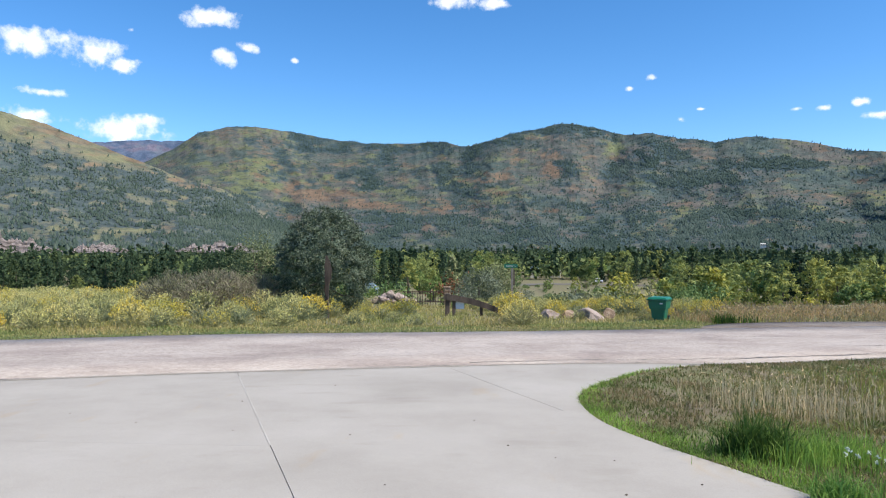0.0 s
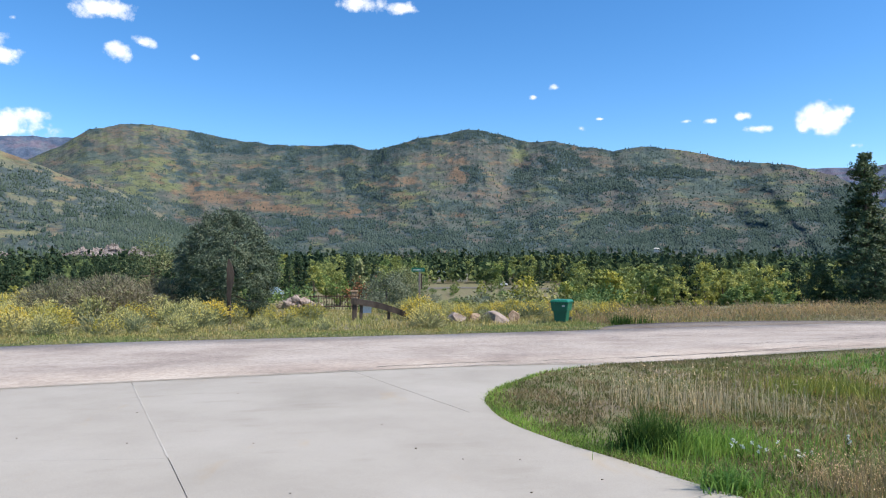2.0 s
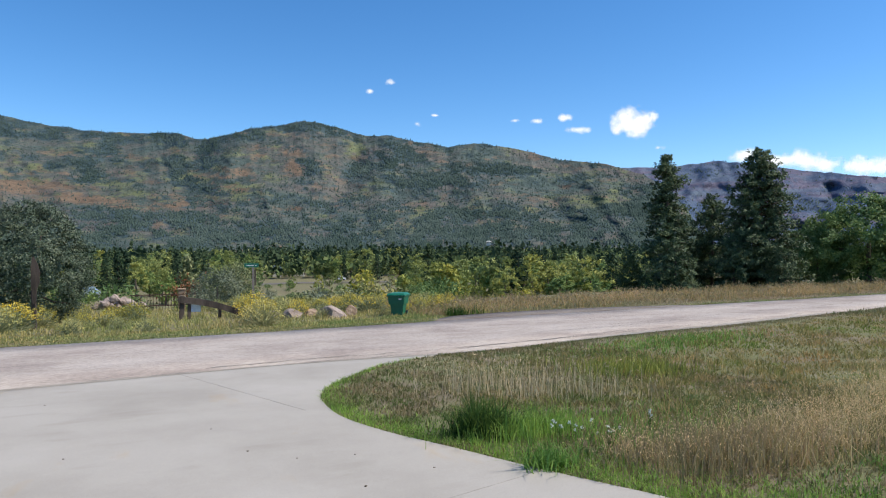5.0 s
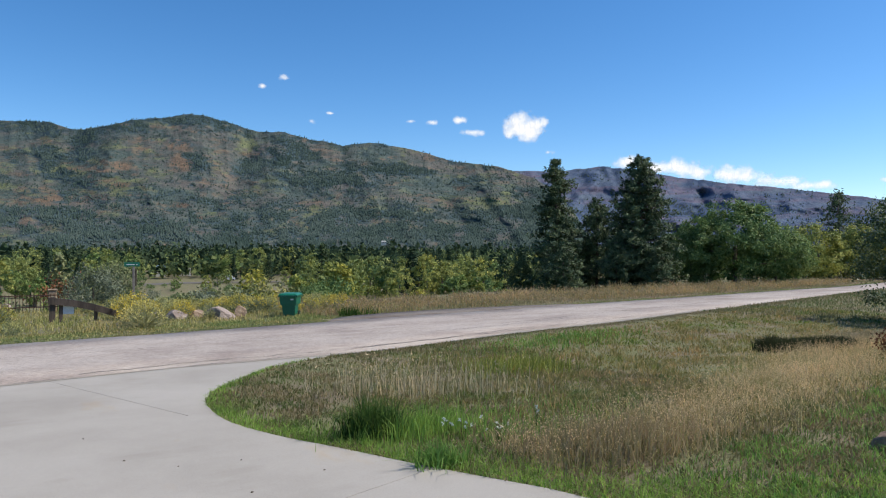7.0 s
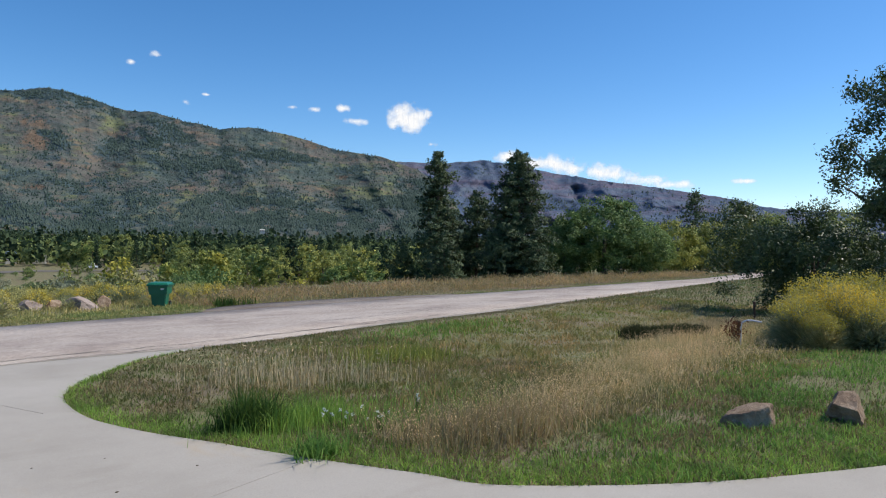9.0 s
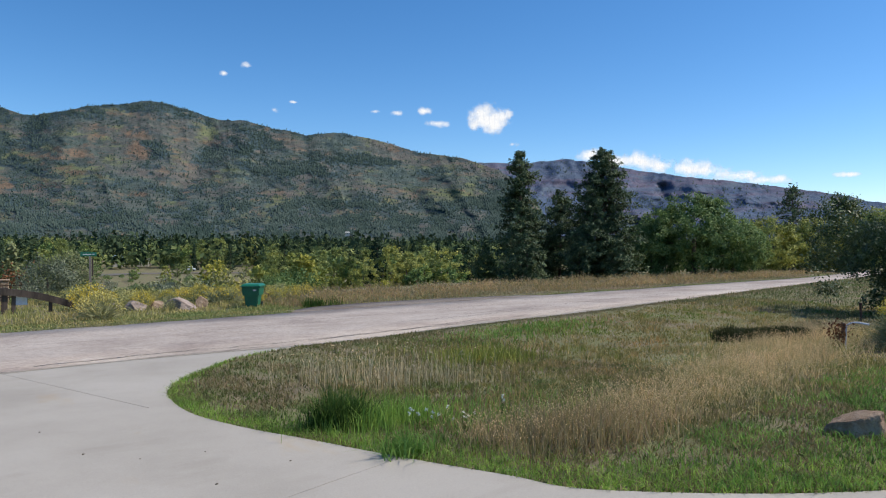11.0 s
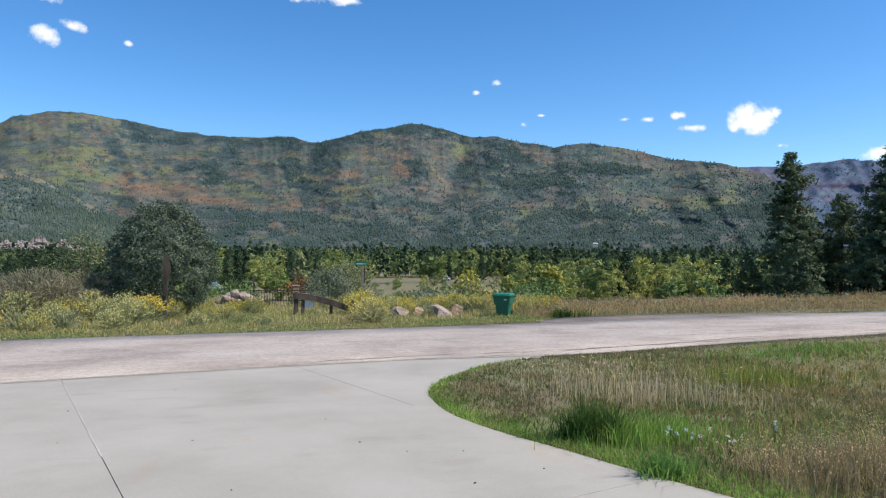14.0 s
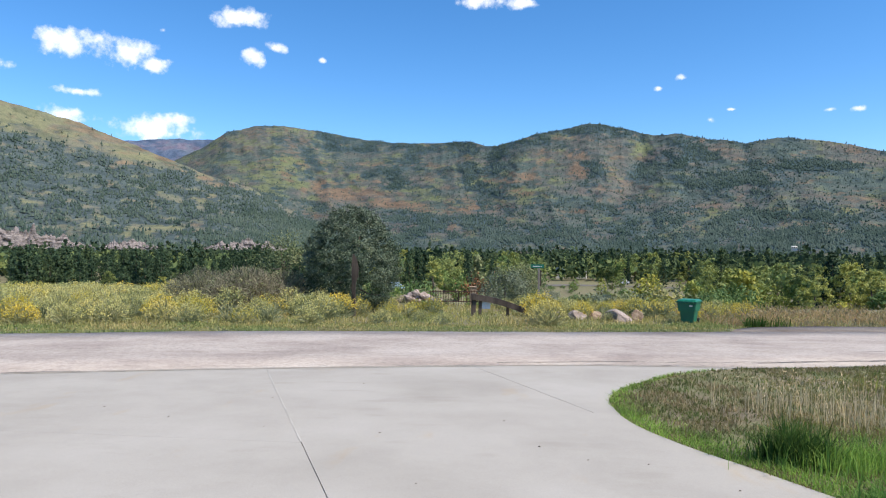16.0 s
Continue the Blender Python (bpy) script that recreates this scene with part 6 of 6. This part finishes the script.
part("marker_board", bm, OLD_WOOD, e)
bm = bmesh.new()
box(bm, (-0.40, -0.012, top - 0.17), (0.26, 0.012, top + 0.02), None, 0.004)
blade = part("sign_blade", bm, SIGN, e)
bm = bmesh.new()
box(bm, (-0.30, -0.016, top - 0.095), (0.05, -0.0125, top - 0.062))
box(bm, (0.09, -0.016, top - 0.09), (0.17, -0.0125, top - 0.066))
part("lettering", bm, LABEL, blade, "white lettering too small to read")

# ---- far houses and parked vehicles ----
WALL = surface("pale_house_wall", [(0.5, 0.48, 0.44), (0.62, 0.6, 0.56)], 0.5, 8)
ROOF_BLUE = surface("blue_grey_metal_roof", [(0.16, 0.24, 0.32), (0.22, 0.30, 0.38)], 0.5, 8, 0.5)
ROOF_BROWN = surface("brown_shingle_roof", [(0.13, 0.10, 0.08), (0.2, 0.16, 0.13)], 0.5, 8)
GLASS = surface("dark_window_glass", [(0.02, 0.025, 0.03), (0.03, 0.035, 0.04)], 1, 5, 0.1, 0, 0, 0.6)
VAN = surface("white_vehicle_paint", [(0.75, 0.75, 0.75), (0.8, 0.8, 0.8)], 1, 5, 0.3, 0, 0, 0.6)


def house(az, d, w, deep, h, roof, label, turn=0.0, lift=0.0):
    x, y = polar(az, d)
    e = thing("house", x, y, float(land(x, y)) + lift, label, "house", turn=turn - az)
    bm = bmesh.new()
    box(bm, (-w / 2, 0, -3.0), (w / 2, deep, h))
    part("wall", bm, WALL, e)
    bm = bmesh.new()
    o, rise = 0.5, 0.32 * deep
    v = [bm.verts.new(c) for c in ((-w / 2 - o, -o, h - 0.1), (w / 2 + o, -o, h - 0.1), (w / 2 + o, deep + o, h - 0.1), (-w / 2 - o, deep + o, h - 0.1), (-w / 2 + deep * 0.2, deep / 2, h + rise), (w / 2 - deep * 0.2, deep / 2, h + rise))]
    for f in ((0, 1, 5, 4), (2, 3, 4, 5), (1, 2, 5), (3, 0, 4), (3, 2, 1, 0)):
        bm.faces.new([v[k] for k in f])
    part("roof", bm, roof, e)
    n = max(2, int(w / 2.2))
    for k in range(n):
        cx = -w / 2 + (k + 0.5) * w / n
        bm = bmesh.new()
        box(bm, (cx - 0.5, -0.05, h - 1.9), (cx + 0.5, 0.03, h - 0.6))
        part("window", bm, GLASS, e)


def vehicle(az, d, w, h, label, lift=0.0):
    x, y = polar(az, d)
    e = thing("parked_van", x, y, float(land(x, y)) + lift, label, "van", turn=-az)
    bm = bmesh.new()
    box(bm, (-w / 2, -0.95, 0.35), (w / 2, 0.95, h * 0.6), None, 0.12)
    part("body", bm, VAN, e)
    bm = bmesh.new()
    box(bm, (-w * 0.42, -0.85, h * 0.58), (w * 0.25, 0.85, h), None, 0.15)
    part("cabin", bm, VAN, e)
    bm = bmesh.new()
    box(bm, (-w * 0.38, -0.88, h * 0.66), (w * 0.21, -0.84, h * 0.9))
    part("window", bm, GLASS, e)
    for sx in (-0.32, 0.32):
        bm = bmesh.new()
        bmesh.ops.create_cone(bm, cap_ends=True, segments=16, radius1=0.36, radius2=0.36, depth=0.25, matrix=pose(sx * w, -0.85, 0.34, 90, 0, 0))
        part("wheel", bm, RUBBER, e)


house(-6.1, 172, 4.2, 4.2, 4.7, ROOF_BLUE, "small pale house with a blue-grey roof", 8, 0.0)
house(7.6, 340, 4, 3.5, 3.0, ROOF_BLUE, "far pale house with a blue roof", 5, 1.0)
house(9.3, 345, 5, 4, 3.2, ROOF_BROWN, "far house with a brown roof among trees", -4, 2.0)
house(14.9, 340, 4.5, 4, 3.4, ROOF_BROWN, "far house with a pale gable among trees", 4, 2.2)
vehicle(12.7, 300, 4.2, 1.9, "white van parked on the valley road", 0.4)
house(25.0, 1000, 7, 4, 2.2, WALL, "distant white house at the mountain's foot", 0, 19)
PALE_ROAD = surface("pale_valley_road", [(0.13, 0.12, 0.10), (0.18, 0.165, 0.14)], 0.1, 3)
a_line = smooth_line([polar(3.5, 268), polar(8, 272), polar(12, 280), polar(16.5, 288)])
b_line = smooth_line([polar(3.5, 278), polar(8, 282), polar(12, 290), polar(16.5, 298)])
V = [(p[0], p[1], float(land(*p)) + 0.2) for pr in zip(a_line, b_line) for p in pr]
tagged(sheet("valley_road", np.array(V), np.array([(2 * k, 2 * k + 1, 2 * k + 3, 2 * k + 2) for k in range(len(a_line) - 1)]), None, PALE_ROAD), "pale gravel yard in the valley", "road", kind="structure")

# ---- by the lawn's far side ----
t = rabbitbrush(64, 1.08, 1.8, 6000, 3600, BLOOM, "tall rabbitbrush in yellow flower beside the lawn", 0.45, 0.68)
for k, (x, y, s) in enumerate([(13.0, 5.35, 0.80), (13.6, 4.85, 0.95), (14.3, 5.45, 1.08), (13.3, 4.3, 0.75), (15.2, 5.0, 1.1), (14.4, 4.35, 0.85), (12.7, 4.9, 0.55)]):
    put(t, x, y, s, k * 50, first=k == 0)
for az, d, h, lean in ((63.25, 13.9, 0.52, 2), (64.4, 19.5, 0.62, -2)):
    x, y = polar(az, d)
    e = thing("fence_stake", x, y, float(land(x, y)) - 0.1, "short dark fence stake in the grass", "post", "fence stakes")
    bm = bmesh.new()
    box(bm, (-0.025, -0.025, 0), (0.025, 0.025, h), pose(0, 0, 0, lean, 0, 20), 0.005)
    part("stake", bm, IRON, e)
    bm = bmesh.new()
    box(bm, (-0.035, -0.035, h - 0.02), (0.035, 0.035, h + 0.03), pose(0, 0, 0, lean, 0, 20), 0.008)
    part("cap", bm, IRON, e)
r = np.random.default_rng(41)
x, y = polar(63.0, 13.6)
e = thing("red_leaved_shrub", x, y, float(land(x, y)), "small shrub with red autumn leaves", "shrub")
P = r.normal(size=(260, 3)) * np.array([0.08, 0.08, 0.10]) + np.array([0, 0, 0.32])
v, q = leaves(r, P, 0.026, 0.55)
tagged(sheet("foliage", v, q, None, REDLEAF, e), kind="stuff")
v, q = join([tube([(0, 0, -0.05), tuple(P[k] * 0.5), tuple(P[k])], [0.008, 0.006, 0.003], 4) for k in range(8)])
sheet("branch_frame", v, q, None, BARK, e)
x, y = polar(0.6, 60)
e = thing("red_leaved_shrub", x, y, float(land(x, y)), "small tree with rusty red lower leaves", "shrub")
P = r.normal(size=(380, 3)) * np.array([0.6, 0.6, 0.55]) + np.array([0, 0, 3.0])
v, q = leaves(r, P, 0.12, 0.55)
tagged(sheet("foliage", v, q, None, REDLEAF, e), kind="stuff")
v, q = join([tube([(0, 0, -0.05), tuple(P[k] * 0.5), tuple(P[k])], [0.05, 0.03, 0.01], 4) for k in range(8)])
sheet("branch_frame", v, q, None, BARK, e)
x, y = polar(63.5, 13.7)
e = thing("bent_pipe", x, y, float(land(x, y)) - 0.05, "pale bent metal pipe stub beside a fence stake", "pipe", turn=-63)
v, q = tube(smooth_line([(0, 0, 0), (0, 0, 0.40), (0.04, 0, 0.50), (0.16, 0, 0.53), (0.34, 0, 0.51)], 4), [0.016] * 17, 8)
sheet("tube", v, q, None, LABEL, e, True)
